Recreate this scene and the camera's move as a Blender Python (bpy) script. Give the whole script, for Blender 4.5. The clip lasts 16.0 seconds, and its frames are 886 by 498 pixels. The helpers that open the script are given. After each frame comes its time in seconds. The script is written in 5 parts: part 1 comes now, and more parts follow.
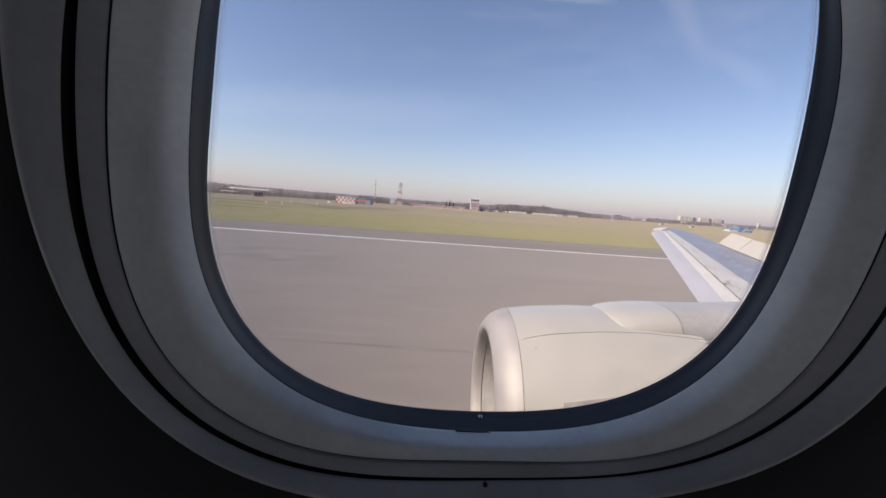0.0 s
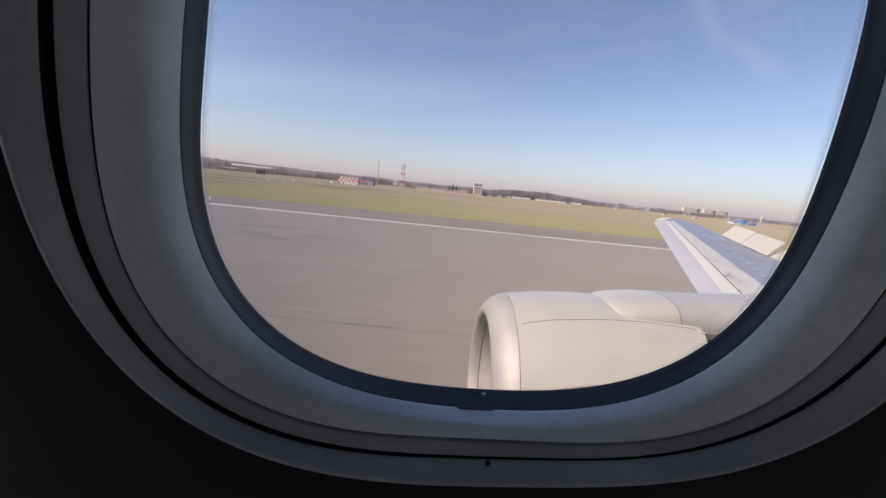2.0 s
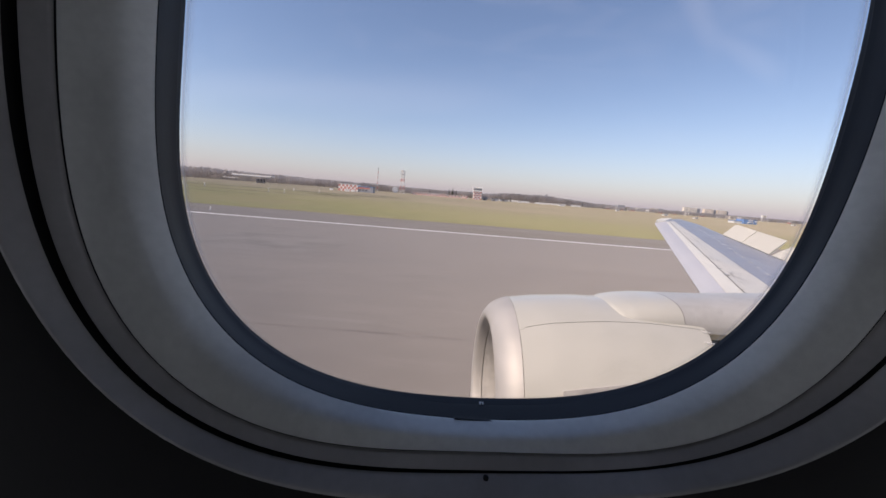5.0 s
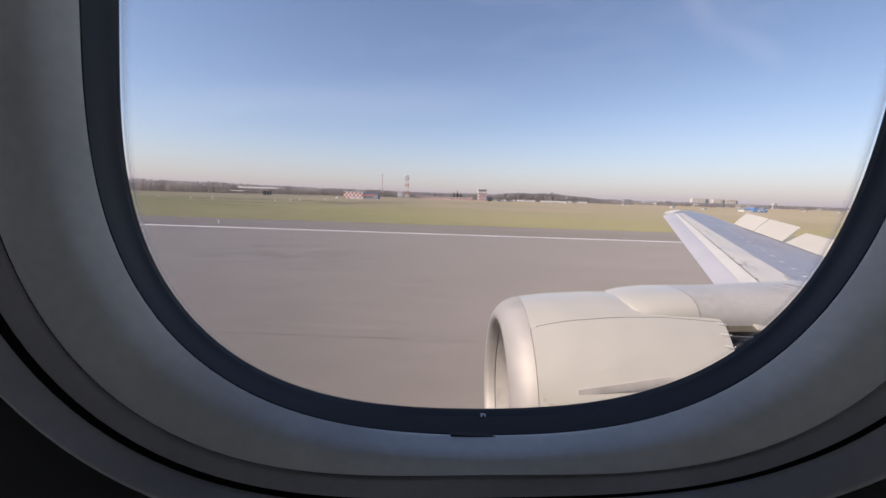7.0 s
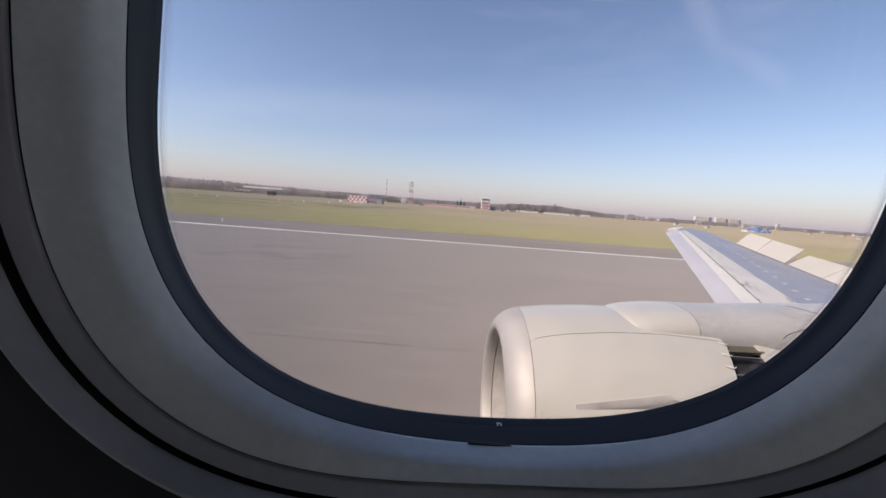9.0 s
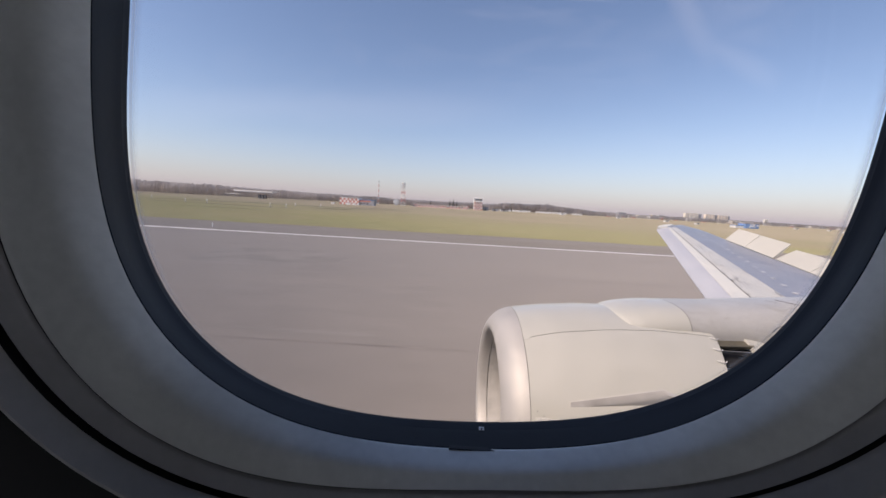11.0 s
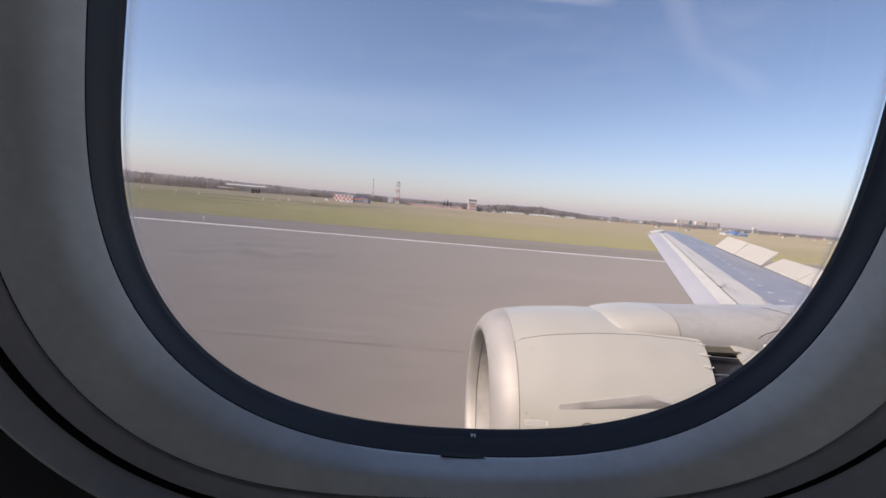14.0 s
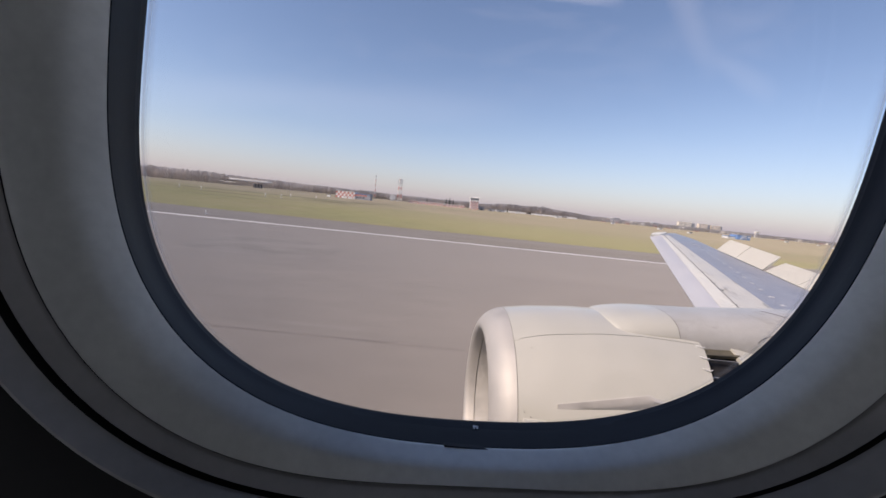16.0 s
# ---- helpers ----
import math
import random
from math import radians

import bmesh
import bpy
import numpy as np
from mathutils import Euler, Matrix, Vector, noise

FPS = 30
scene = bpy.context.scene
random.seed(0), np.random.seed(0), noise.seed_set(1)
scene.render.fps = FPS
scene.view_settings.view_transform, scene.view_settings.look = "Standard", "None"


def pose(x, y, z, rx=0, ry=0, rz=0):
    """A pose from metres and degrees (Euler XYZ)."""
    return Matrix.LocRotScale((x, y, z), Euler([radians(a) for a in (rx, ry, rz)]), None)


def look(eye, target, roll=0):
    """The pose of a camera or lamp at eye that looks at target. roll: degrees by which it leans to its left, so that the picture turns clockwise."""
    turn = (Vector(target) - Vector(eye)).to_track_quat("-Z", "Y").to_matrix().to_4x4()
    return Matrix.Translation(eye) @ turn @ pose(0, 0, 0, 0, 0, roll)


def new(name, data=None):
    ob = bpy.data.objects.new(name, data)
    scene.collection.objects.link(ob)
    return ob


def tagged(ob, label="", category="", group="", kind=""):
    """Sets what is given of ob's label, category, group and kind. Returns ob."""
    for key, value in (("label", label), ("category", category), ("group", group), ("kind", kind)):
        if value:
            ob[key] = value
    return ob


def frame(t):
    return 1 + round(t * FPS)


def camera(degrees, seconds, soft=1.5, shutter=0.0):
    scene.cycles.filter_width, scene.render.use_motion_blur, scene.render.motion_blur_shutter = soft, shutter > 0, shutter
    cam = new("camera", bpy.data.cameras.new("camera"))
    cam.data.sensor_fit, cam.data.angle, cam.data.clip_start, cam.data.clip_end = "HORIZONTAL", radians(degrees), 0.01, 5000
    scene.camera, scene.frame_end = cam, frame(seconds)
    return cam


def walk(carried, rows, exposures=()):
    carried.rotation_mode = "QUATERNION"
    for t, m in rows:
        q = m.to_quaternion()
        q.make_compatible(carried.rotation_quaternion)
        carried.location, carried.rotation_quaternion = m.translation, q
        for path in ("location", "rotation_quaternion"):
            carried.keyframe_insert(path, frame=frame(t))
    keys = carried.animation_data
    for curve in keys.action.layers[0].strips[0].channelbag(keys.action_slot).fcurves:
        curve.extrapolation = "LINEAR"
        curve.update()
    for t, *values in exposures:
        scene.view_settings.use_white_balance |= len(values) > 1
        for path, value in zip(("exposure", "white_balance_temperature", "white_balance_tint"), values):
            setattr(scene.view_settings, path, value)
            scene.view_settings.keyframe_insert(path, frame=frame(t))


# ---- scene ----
cam = camera(99.39, 16.0, soft=1.6)
# seconds, x, y, z, yaw, pitch, roll: x runs aft along the aircraft, y outwards, z up from the runway
PATH = (
    (0, -0.0022, -0.0244, 3.4097, 0.166, -6.488, -3.980),
    (0.5, -0.0053, -0.0164, 3.4039, 0.958, -8.122, -5.920),
    (1, -0.0027, -0.0122, 3.4013, 0.427, -9.183, -6.327),
    (1.5, 0.0002, -0.0060, 3.3954, -0.201, -10.098, -6.423),
    (2, -0.0040, -0.0159, 3.4025, 0.600, -9.008, -5.688),
    (2.5, -0.0025, -0.0130, 3.4012, 0.183, -8.798, -5.975),
    (3, -0.0043, -0.0132, 3.4015, 0.291, -9.147, -5.963),
    (3.5, -0.0060, -0.0185, 3.4014, 0.501, -8.532, -5.400),
    (4, -0.0057, -0.0238, 3.4036, 1.009, -8.177, -5.287),
    (6.5, 0.0076, 0.0184, 3.3936, 0.125, -8.373, -2.705),
    (7, 0.0069, 0.0111, 3.3931, 1.302, -7.830, -1.782),
    (7.5, 0.0056, 0.0059, 3.3968, 1.247, -5.817, -1.171),
    (8, 0.0056, 0.0094, 3.3959, 1.285, -5.455, -1.044),
    (8.5, 0.0046, 0.0136, 3.3936, 0.849, -6.130, -1.656),
    (9, -0.0008, 0.0094, 3.3929, 1.815, -6.717, -4.112),
    (11.5, 0.0048, 0.0109, 3.3954, 0.516, -6.420, -3.191),
    (12, -0.0002, 0.0038, 3.3983, 0.840, -6.046, -5.028),
    (12.5, 0.0002, 0.0088, 3.3985, 0.881, -5.741, -4.161),
    (13, -0.0005, 0.0084, 3.4004, 0.603, -5.891, -4.339),
    (13.5, 0.0090, 0.0154, 3.3949, -0.549, -6.818, -3.274),
    (14, 0.0029, 0.0113, 3.3963, -0.189, -6.521, -4.804),
    (14.5, 0.0025, 0.0103, 3.3969, -0.055, -6.759, -4.681),
    (15, 0.0020, 0.0099, 3.3956, 0.325, -6.974, -5.197),
    (15.5, -0.0027, 0.0042, 3.3961, 0.529, -6.406, -5.426),
    (16, 0.0010, 0.0077, 3.3959, 0.119, -6.827, -5.828),
)
walk(cam, [(t, pose(x, y, z, 90 + p, r, w)) for t, x, y, z, w, p, r in PATH],
     [(0, 0.51, 7100, 22), (16, 0.51, 7100, 22)])

# ---- light ----
SUN_TO = Vector((-0.66, -0.32, 0.68)).normalized()
world = bpy.data.worlds.new("sky")
scene.world = world
world.use_nodes = True
wn, wl = world.node_tree.nodes, world.node_tree.links
wn.clear()
w_out = wn.new("ShaderNodeOutputWorld")
w_bg = wn.new("ShaderNodeBackground")
w_sky = wn.new("ShaderNodeTexSky")
w_sky.sky_type = "NISHITA"
w_sky.sun_disc = False
w_sky.sun_elevation = math.asin(SUN_TO.z)
w_sky.sun_rotation = math.atan2(SUN_TO.x, SUN_TO.y)
w_sky.air_density, w_sky.dust_density, w_sky.ozone_density = 1.0, 0.5, 3.0
w_bg.inputs["Strength"].default_value = 0.110


def wnode(kind, **values):
    n = wn.new(kind)
    for k, v in values.items():
        n.inputs[k].default_value = v
    return n


def wmath(op, a, b=None, clamp=False):
    n = wn.new("ShaderNodeMath")
    n.operation, n.use_clamp = op, clamp
    for i, v in enumerate((a, b)):
        if v is None:
            continue
        if isinstance(v, (int, float)):
            n.inputs[i].default_value = v
        else:
            wl.new(v, n.inputs[i])
    return n.outputs[0]


# thin high cirrus: fibrous noise, drawn out along the wind
w_co = wn.new("ShaderNodeTexCoord")
w_map = wn.new("ShaderNodeMapping")
w_map.inputs["Rotation"].default_value = (0.35, 0.6, 0.5)
w_map.inputs["Scale"].default_value = (2.0, 6.0, 9.0)
wl.new(w_co.outputs["Generated"], w_map.inputs["Vector"])
w_no = wnode("ShaderNodeTexNoise", Scale=1.3, Detail=7.0, Roughness=0.62, Distortion=0.9)
wl.new(w_map.outputs["Vector"], w_no.inputs["Vector"])
w_sep = wn.new("ShaderNodeSeparateXYZ")
wl.new(w_co.outputs["Generated"], w_sep.inputs[0])
w_high = wmath("MULTIPLY", wmath("SUBTRACT", w_sep.outputs["Z"], 0.08), 2.5, True)
w_thin = wmath("MULTIPLY", wmath("MULTIPLY", wmath("SUBTRACT", w_no.outputs["Fac"], 0.5), 2.2, True), w_high)
w_mix = wn.new("ShaderNodeMix")
w_mix.data_type = "RGBA"
w_u = wmath("DIVIDE", w_sep.outputs["X"], wmath("MAXIMUM", w_sep.outputs["Y"], 0.05))
w_v = wmath("DIVIDE", w_sep.outputs["Z"], wmath("MAXIMUM", w_sep.outputs["Y"], 0.05))


def streak(u0, v0, u1, v1, width, wisp):
    """A soft band of cirrus between two bearings, broken up by the noise."""
    du, dv = u1 - u0, v1 - v0
    ln = math.hypot(du, dv)
    across = wmath("ADD", wmath("MULTIPLY", wmath("SUBTRACT", w_u, u0), -dv / ln), wmath("MULTIPLY", wmath("SUBTRACT", w_v, v0), du / ln))
    along = wmath("ADD", wmath("MULTIPLY", wmath("SUBTRACT", w_u, u0), du / ln), wmath("MULTIPLY", wmath("SUBTRACT", w_v, v0), dv / ln))
    bent = wmath("ADD", across, wmath("MULTIPLY", wmath("SUBTRACT", w_no.outputs["Fac"], 0.5), width * 1.5))
    soft = wmath("SUBTRACT", 1.0, wmath("POWER", wmath("ABSOLUTE", wmath("DIVIDE", bent, width)), 1.5), True)
    ends = wmath("SUBTRACT", 1.0, wmath("POWER", wmath("ABSOLUTE", wmath("DIVIDE", wmath("SUBTRACT", along, ln / 2), ln * 0.62)), 3.0), True)
    return wmath("MULTIPLY", wmath("MULTIPLY", soft, ends), wisp)


w_cloud = wmath("MULTIPLY", w_thin, 0.10)
for st in ((0.44, 0.72, 0.64, 0.42, 0.050, 0.07), (0.60, 0.46, 0.80, 0.36, 0.040, 0.05), (0.02, 0.57, 0.36, 0.55, 0.035, 0.22), (-0.75, 0.22, 0.1, 0.26, 0.06, 0.05), (0.05, 0.62, 0.30, 0.66, 0.03, 0.12)):
    w_cloud = wmath("MAXIMUM", w_cloud, streak(*st))
wl.new(w_cloud, w_mix.inputs["Factor"])
wl.new(w_sky.outputs["Color"], w_mix.inputs["A"])
w_mix.inputs["B"].default_value = (8.2, 8.3, 8.8, 1)
w_haze = wn.new("ShaderNodeMix")
w_haze.data_type = "RGBA"
w_low = wmath("POWER", wmath("SUBTRACT", 1.0, wmath("ABSOLUTE", w_sep.outputs["Z"])), 12.0)
wl.new(wmath("MULTIPLY", w_low, 0.9), w_haze.inputs["Factor"])
wl.new(w_mix.outputs["Result"], w_haze.inputs["A"])
w_haze.inputs["B"].default_value = (2.98, 2.87, 3.52, 1)
wl.new(w_haze.outputs["Result"], w_bg.inputs["Color"])
wl.new(w_bg.outputs[0], w_out.inputs["Surface"])

sun = new("sun", bpy.data.lights.new("sun", "SUN"))
sun.data.energy, sun.data.angle, sun.data.color = 3.0, radians(0.6), (1.0, 0.90, 0.76)
sun.matrix_world = look(SUN_TO * 50, (0, 0, 0))


CABIN_FILL = 8.3  # watts of each unseen fill lamp added beside this window


# ---- materials ----
def material(name, col, rough=0.5, metal=0.0, big=1.0, var=0.15, fine=40.0, grain=0.06, bump=0.1, bump_scale=60.0,
             stretch=(1, 1, 1), tint=None, rnd=0.0, coat=0.0, rough_var=0.1, spec=0.5):
    """Two scales of colour change (patches and grain), uneven gloss and fine relief."""
    m = bpy.data.materials.new(name)
    m.use_nodes = True
    nt = m.node_tree
    n, l = nt.nodes, nt.links
    b = n["Principled BSDF"]
    co = n.new("ShaderNodeTexCoord")
    mp = n.new("ShaderNodeMapping")
    mp.inputs["Scale"].default_value = stretch
    l.new(co.outputs["Object"], mp.inputs["Vector"])

    def nz(scale, detail, distort=0.0):
        k = n.new("ShaderNodeTexNoise")
        k.inputs["Scale"].default_value, k.inputs["Detail"].default_value = scale, detail
        k.inputs["Distortion"].default_value = distort
        l.new(mp.outputs["Vector"], k.inputs["Vector"])
        return k.outputs["Fac"]

    def ramp(fac, lo, hi, a, c):
        r = n.new("ShaderNodeMapRange")
        r.inputs["From Min"].default_value, r.inputs["From Max"].default_value = lo, hi
        r.inputs["To Min"].default_value, r.inputs["To Max"].default_value = a, c
        l.new(fac, r.inputs["Value"])
        return r.outputs["Result"]

    def mul(a, c):
        k = n.new("ShaderNodeMath")
        k.operation = "MULTIPLY"
        l.new(a, k.inputs[0])
        l.new(c, k.inputs[1])
        return k.outputs[0]

    f1, f2 = nz(big, 5, 0.4), nz(fine, 4)
    v = mul(ramp(f1, 0.3, 0.7, 1 - var, 1 + var), ramp(f2, 0.3, 0.7, 1 - grain, 1 + grain))
    if rnd:
        oi = n.new("ShaderNodeObjectInfo")
        v = mul(v, ramp(oi.outputs["Random"], 0, 1, 1 - rnd, 1 + rnd))
    mx = n.new("ShaderNodeMix")
    mx.data_type = "RGBA"
    mx.inputs["A"].default_value = (*col, 1)
    mx.inputs["B"].default_value = (*(tint or [c * 0.82 for c in col]), 1)
    l.new(ramp(nz(big * 2.3, 6, 0.8), 0.42, 0.68, 0, 1), mx.inputs["Factor"])
    sc = n.new("ShaderNodeVectorMath")
    sc.operation = "SCALE"
    l.new(mx.outputs["Result"], sc.inputs[0])
    l.new(v, sc.inputs["Scale"])
    l.new(sc.outputs["Vector"], b.inputs["Base Color"])
    l.new(ramp(f1, 0.3, 0.7, max(0.02, rough - rough_var), min(1, rough + rough_var)), b.inputs["Roughness"])
    b.inputs["Metallic"].default_value = metal
    b.inputs["Specular IOR Level"].default_value = spec
    b.inputs["Coat Weight"].default_value = coat
    if bump:
        bp = n.new("ShaderNodeBump")
        bp.inputs["Strength"].default_value, bp.inputs["Distance"].default_value = bump, 0.2 / bump_scale
        l.new(nz(bump_scale, 4), bp.inputs["Height"])
        l.new(bp.outputs["Normal"], b.inputs["Normal"])
    return m


def glass(name, tint):
    m = bpy.data.materials.new(name)
    m.use_nodes = True
    n, l = m.node_tree.nodes, m.node_tree.links
    n.clear()
    out, mix = n.new("ShaderNodeOutputMaterial"), n.new("ShaderNodeMixShader")
    tr, gl, lw, mp = n.new("ShaderNodeBsdfTransparent"), n.new("ShaderNodeBsdfGlossy"), n.new("ShaderNodeLayerWeight"), n.new("ShaderNodeMapRange")
    tr.inputs["Color"].default_value = (*tint, 1)
    gl.inputs["Roughness"].default_value = 0.02
    pw = n.new("ShaderNodeMath")
    pw.operation = "POWER"
    pw.inputs[1].default_value = 5
    l.new(lw.outputs["Facing"], pw.inputs[0])
    mp.inputs["To Min"].default_value, mp.inputs["To Max"].default_value = 0.010, 0.7
    l.new(pw.outputs[0], mp.inputs["Value"])
    l.new(mp.outputs[0], mix.inputs[0])
    l.new(tr.outputs[0], mix.inputs[1])
    l.new(gl.outputs[0], mix.inputs[2])
    l.new(mix.outputs[0], out.inputs[0])
    return m


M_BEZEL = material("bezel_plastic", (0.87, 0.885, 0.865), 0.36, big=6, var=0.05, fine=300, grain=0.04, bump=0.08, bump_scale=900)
# trims toned darker than the reveal to hold their shade
M_TRIM_SHADE = material("trim_shade_grey", (0.45, 0.44, 0.445), 0.6, big=5, var=0.06, fine=300, grain=0.04, bump=0.08, bump_scale=900)
# near black instead of light plastic: the sidewall's shade is in this colour
M_WALL_SHADE = material("sidewall_shade_black", (0.010, 0.009, 0.0095), 0.7, big=3, var=0.06, fine=200, grain=0.05, bump=0.1, bump_scale=500)
M_SEAL_LIP = material("grey_rubber_lip", (0.0125, 0.0148, 0.023), 0.55, big=9, var=0.2, fine=200, grain=0.12, bump=0.08, bump_scale=400, spec=0.3)
M_SEAL = material("black_rubber_seal", (0.0065, 0.0078, 0.0135), 0.45, big=9, var=0.15, fine=200, grain=0.08, bump=0.06, bump_scale=400, spec=0.24)
M_BLACK = material("black_gap", (0.008, 0.008, 0.009), 0.8, bump=0)
M_DARK = material("cabin_absorber_black", (0.02, 0.02, 0.024), 0.9, big=3, var=0.2, bump=0.1)
M_GLASS = glass("acrylic_pane", (0.965, 0.975, 0.98))


def milky(name, most):
    """A pale scattering film on clear acrylic, thickest where the vertex value is 1."""
    m = material(name, (0.62, 0.66, 0.72), 0.4, big=60, var=0.15, bump=0)
    n, l = m.node_tree.nodes, m.node_tree.links
    tr, mix, tl, both = n.new("ShaderNodeBsdfTransparent"), n.new("ShaderNodeMixShader"), n.new("ShaderNodeBsdfTranslucent"), n.new("ShaderNodeMixShader")
    tl.inputs["Color"].default_value = (0.85, 0.88, 0.92, 1)
    both.inputs[0].default_value = 0.75
    l.new(n["Principled BSDF"].outputs[0], both.inputs[1])
    l.new(tl.outputs[0], both.inputs[2])
    clouding, share = n.new("ShaderNodeAttribute"), n.new("ShaderNodeMath")
    clouding.attribute_name = "clouding"
    share.operation = "MULTIPLY"
    share.inputs[1].default_value = most
    l.new(clouding.outputs["Fac"], share.inputs[0])
    l.new(share.outputs[0], mix.inputs[0])
    l.new(tr.outputs[0], mix.inputs[1])
    l.new(both.outputs[0], mix.inputs[2])
    l.new(mix.outputs[0], n["Material Output"].inputs["Surface"])
    return m


M_RIM = milky("milky_rim", 0.50)
M_WHITE = material("white_print", (0.8, 0.8, 0.8), 0.6, bump=0)
M_COWL = material("white_cowl_paint", (0.54, 0.522, 0.458), 0.38, big=1.6, var=0.035, fine=25, grain=0.015, bump=0.004, bump_scale=14,
                  tint=(0.515, 0.498, 0.435), coat=0.6)
M_LIP = material("bare_aluminium_lip", (0.46, 0.44, 0.412), 0.62, metal=0.42, big=2.2, var=0.05, fine=90, grain=0.04, bump=0.02,
                 bump_scale=120, tint=(0.51, 0.482, 0.45), rough_var=0.05)
M_BARREL = material("inlet_liner", (0.58, 0.555, 0.52), 0.55, metal=0.1, big=3, var=0.12, fine=160, grain=0.1, bump=0.15, bump_scale=200)
M_WINGTOP = material("grey_wing_paint", (0.295, 0.305, 0.345), 0.42, big=0.7, var=0.06, fine=12, grain=0.04, bump=0.004, bump_scale=10,
                     tint=(0.24, 0.26, 0.31), coat=0.1)
M_SLAT = material("bare_metal_slat", (0.56, 0.555, 0.575), 0.5, metal=0.2, big=1.2, var=0.04, tint=(0.53, 0.53, 0.55), fine=20, grain=0.03, bump=0.004, bump_scale=16)
M_LE = material("cream_wing_paint", (0.61, 0.59, 0.53), 0.42, big=1.3, var=0.07, fine=9, grain=0.07, bump=0.004, bump_scale=20,
                tint=(0.56, 0.54, 0.495), stretch=(2.5, 0.8, 1))
M_CREAM = material("bright_cream_paint", (0.74, 0.715, 0.635), 0.42, big=1.3, var=0.04, fine=9, grain=0.04, bump=0.004, bump_scale=20,
                   tint=(0.68, 0.655, 0.585), stretch=(2, 1, 1))
M_SCUFF = material("grey_scuffed_paint", (0.40, 0.395, 0.385), 0.6, big=9, var=0.35, fine=60, grain=0.2, bump=0.01)
M_SPOILER = material("spoiler_paint", (0.56, 0.535, 0.465), 0.5, big=1.3, var=0.05, fine=18, grain=0.03, bump=0.03, tint=(0.52, 0.50, 0.44))
M_GAPLINE = material("dark_panel_gap", (0.06, 0.055, 0.05), 0.7, bump=0)
M_CASCADE = material("dark_cascade_vane", (0.085, 0.09, 0.112), 0.6, metal=0.1, big=8, var=0.3, bump=0.1)
M_DUCT = material("dark_duct_wall", (0.05, 0.052, 0.065), 0.6, big=6, var=0.2, bump=0.05)
M_PRIMER = material("olive_primer_metal", (0.15, 0.132, 0.092), 0.45, metal=0.3, big=7, var=0.3, bump=0.05)
M_PYLON = material("stained_pylon_paint", (0.455, 0.445, 0.425), 0.45, big=1.8, var=0.06, fine=26, grain=0.06, bump=0.004, bump_scale=14,
                   tint=(0.415, 0.40, 0.37), coat=0.3)
M_STRAKE = material("grey_strake_paint", (0.60, 0.57, 0.535), 0.45, big=2, var=0.05, bump=0.02)
M_RED = material("red_print", (0.22, 0.075, 0.06), 0.5, bump=0)
M_INK = material("dark_print", (0.16, 0.15, 0.14), 0.5, bump=0)
M_RUNWAY = material("worn_runway_asphalt", (0.250, 0.228, 0.209), 0.85, big=0.13, var=0.05, fine=1.3, grain=0.035, bump=0.3, bump_scale=14,
                    stretch=(0.45, 1, 1), tint=(0.240, 0.219, 0.202), spec=0.3)
M_SHOULDER = material("shoulder_asphalt", (0.215, 0.195, 0.180), 0.9, big=0.09, var=0.14, fine=1.2, grain=0.07, bump=0.3, bump_scale=14,
                      stretch=(0.15, 1, 1), tint=(0.20, 0.18, 0.155), spec=0.3)
M_LINE = material("runway_white_paint", (0.74, 0.73, 0.72), 0.7, big=0.6, var=0.12, fine=6, grain=0.1, bump=0.1, stretch=(0.3, 1, 1))
M_JOINT = material("bitumen_joint", (0.232, 0.209, 0.190), 0.8, big=0.8, var=0.25, bump=0.1)
M_PATCH = material("old_asphalt_patch", (0.243, 0.222, 0.204), 0.88, big=0.25, var=0.05, fine=2, grain=0.04, bump=0.3, bump_scale=14, stretch=(0.5, 1, 1))
M_PATCH_PALE = material("pale_asphalt_patch", (0.268, 0.246, 0.226), 0.88, big=0.3, var=0.1, fine=2, grain=0.06, bump=0.3, bump_scale=14, stretch=(0.2, 1, 1))
M_SOIL = material("dirt_track", (0.105, 0.098, 0.055), 0.95, big=0.15, var=0.2, bump=0.2)
# twigs far paler than bark: distance haze is mixed into their colour
M_TWIG = material("hazed_bare_woods", (0.56, 0.525, 0.51), 0.95, big=0.03, var=0.2, fine=0.5, grain=0.15, bump=0, tint=(0.51, 0.475, 0.46))
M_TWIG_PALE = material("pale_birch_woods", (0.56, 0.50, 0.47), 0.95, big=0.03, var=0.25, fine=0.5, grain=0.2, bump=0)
for wood_mat in (M_TWIG, M_TWIG_PALE):
    wt = wood_mat.node_tree
    bs = wt.nodes["Principled BSDF"]
    tl, mxs = wt.nodes.new("ShaderNodeBsdfTranslucent"), wt.nodes.new("ShaderNodeMixShader")
    mxs.inputs[0].default_value = 0.6
    wt.links.new(bs.inputs["Base Color"].links[0].from_socket, tl.inputs["Color"])
    wt.links.new(bs.outputs[0], mxs.inputs[1])
    wt.links.new(tl.outputs[0], mxs.inputs[2])
    wt.links.new(mxs.outputs[0], wt.nodes["Material Output"].inputs["Surface"])
M_FIR = material("dark_conifer", (0.035, 0.045, 0.030), 0.95, big=0.3, var=0.3, fine=2, grain=0.3, bump=0)
M_BARK = material("bark", (0.09, 0.075, 0.06), 0.95, big=1, var=0.2, bump=0.2)
M_BWHITE = material("white_building_paint", (0.84, 0.82, 0.79), 0.7, big=0.2, var=0.08, bump=0.05)
# red paint lightened towards pink, with distance haze put into the colour
M_BRED = material("red_building_paint", (0.66, 0.28, 0.235), 0.7, big=0.2, var=0.12, bump=0.05)
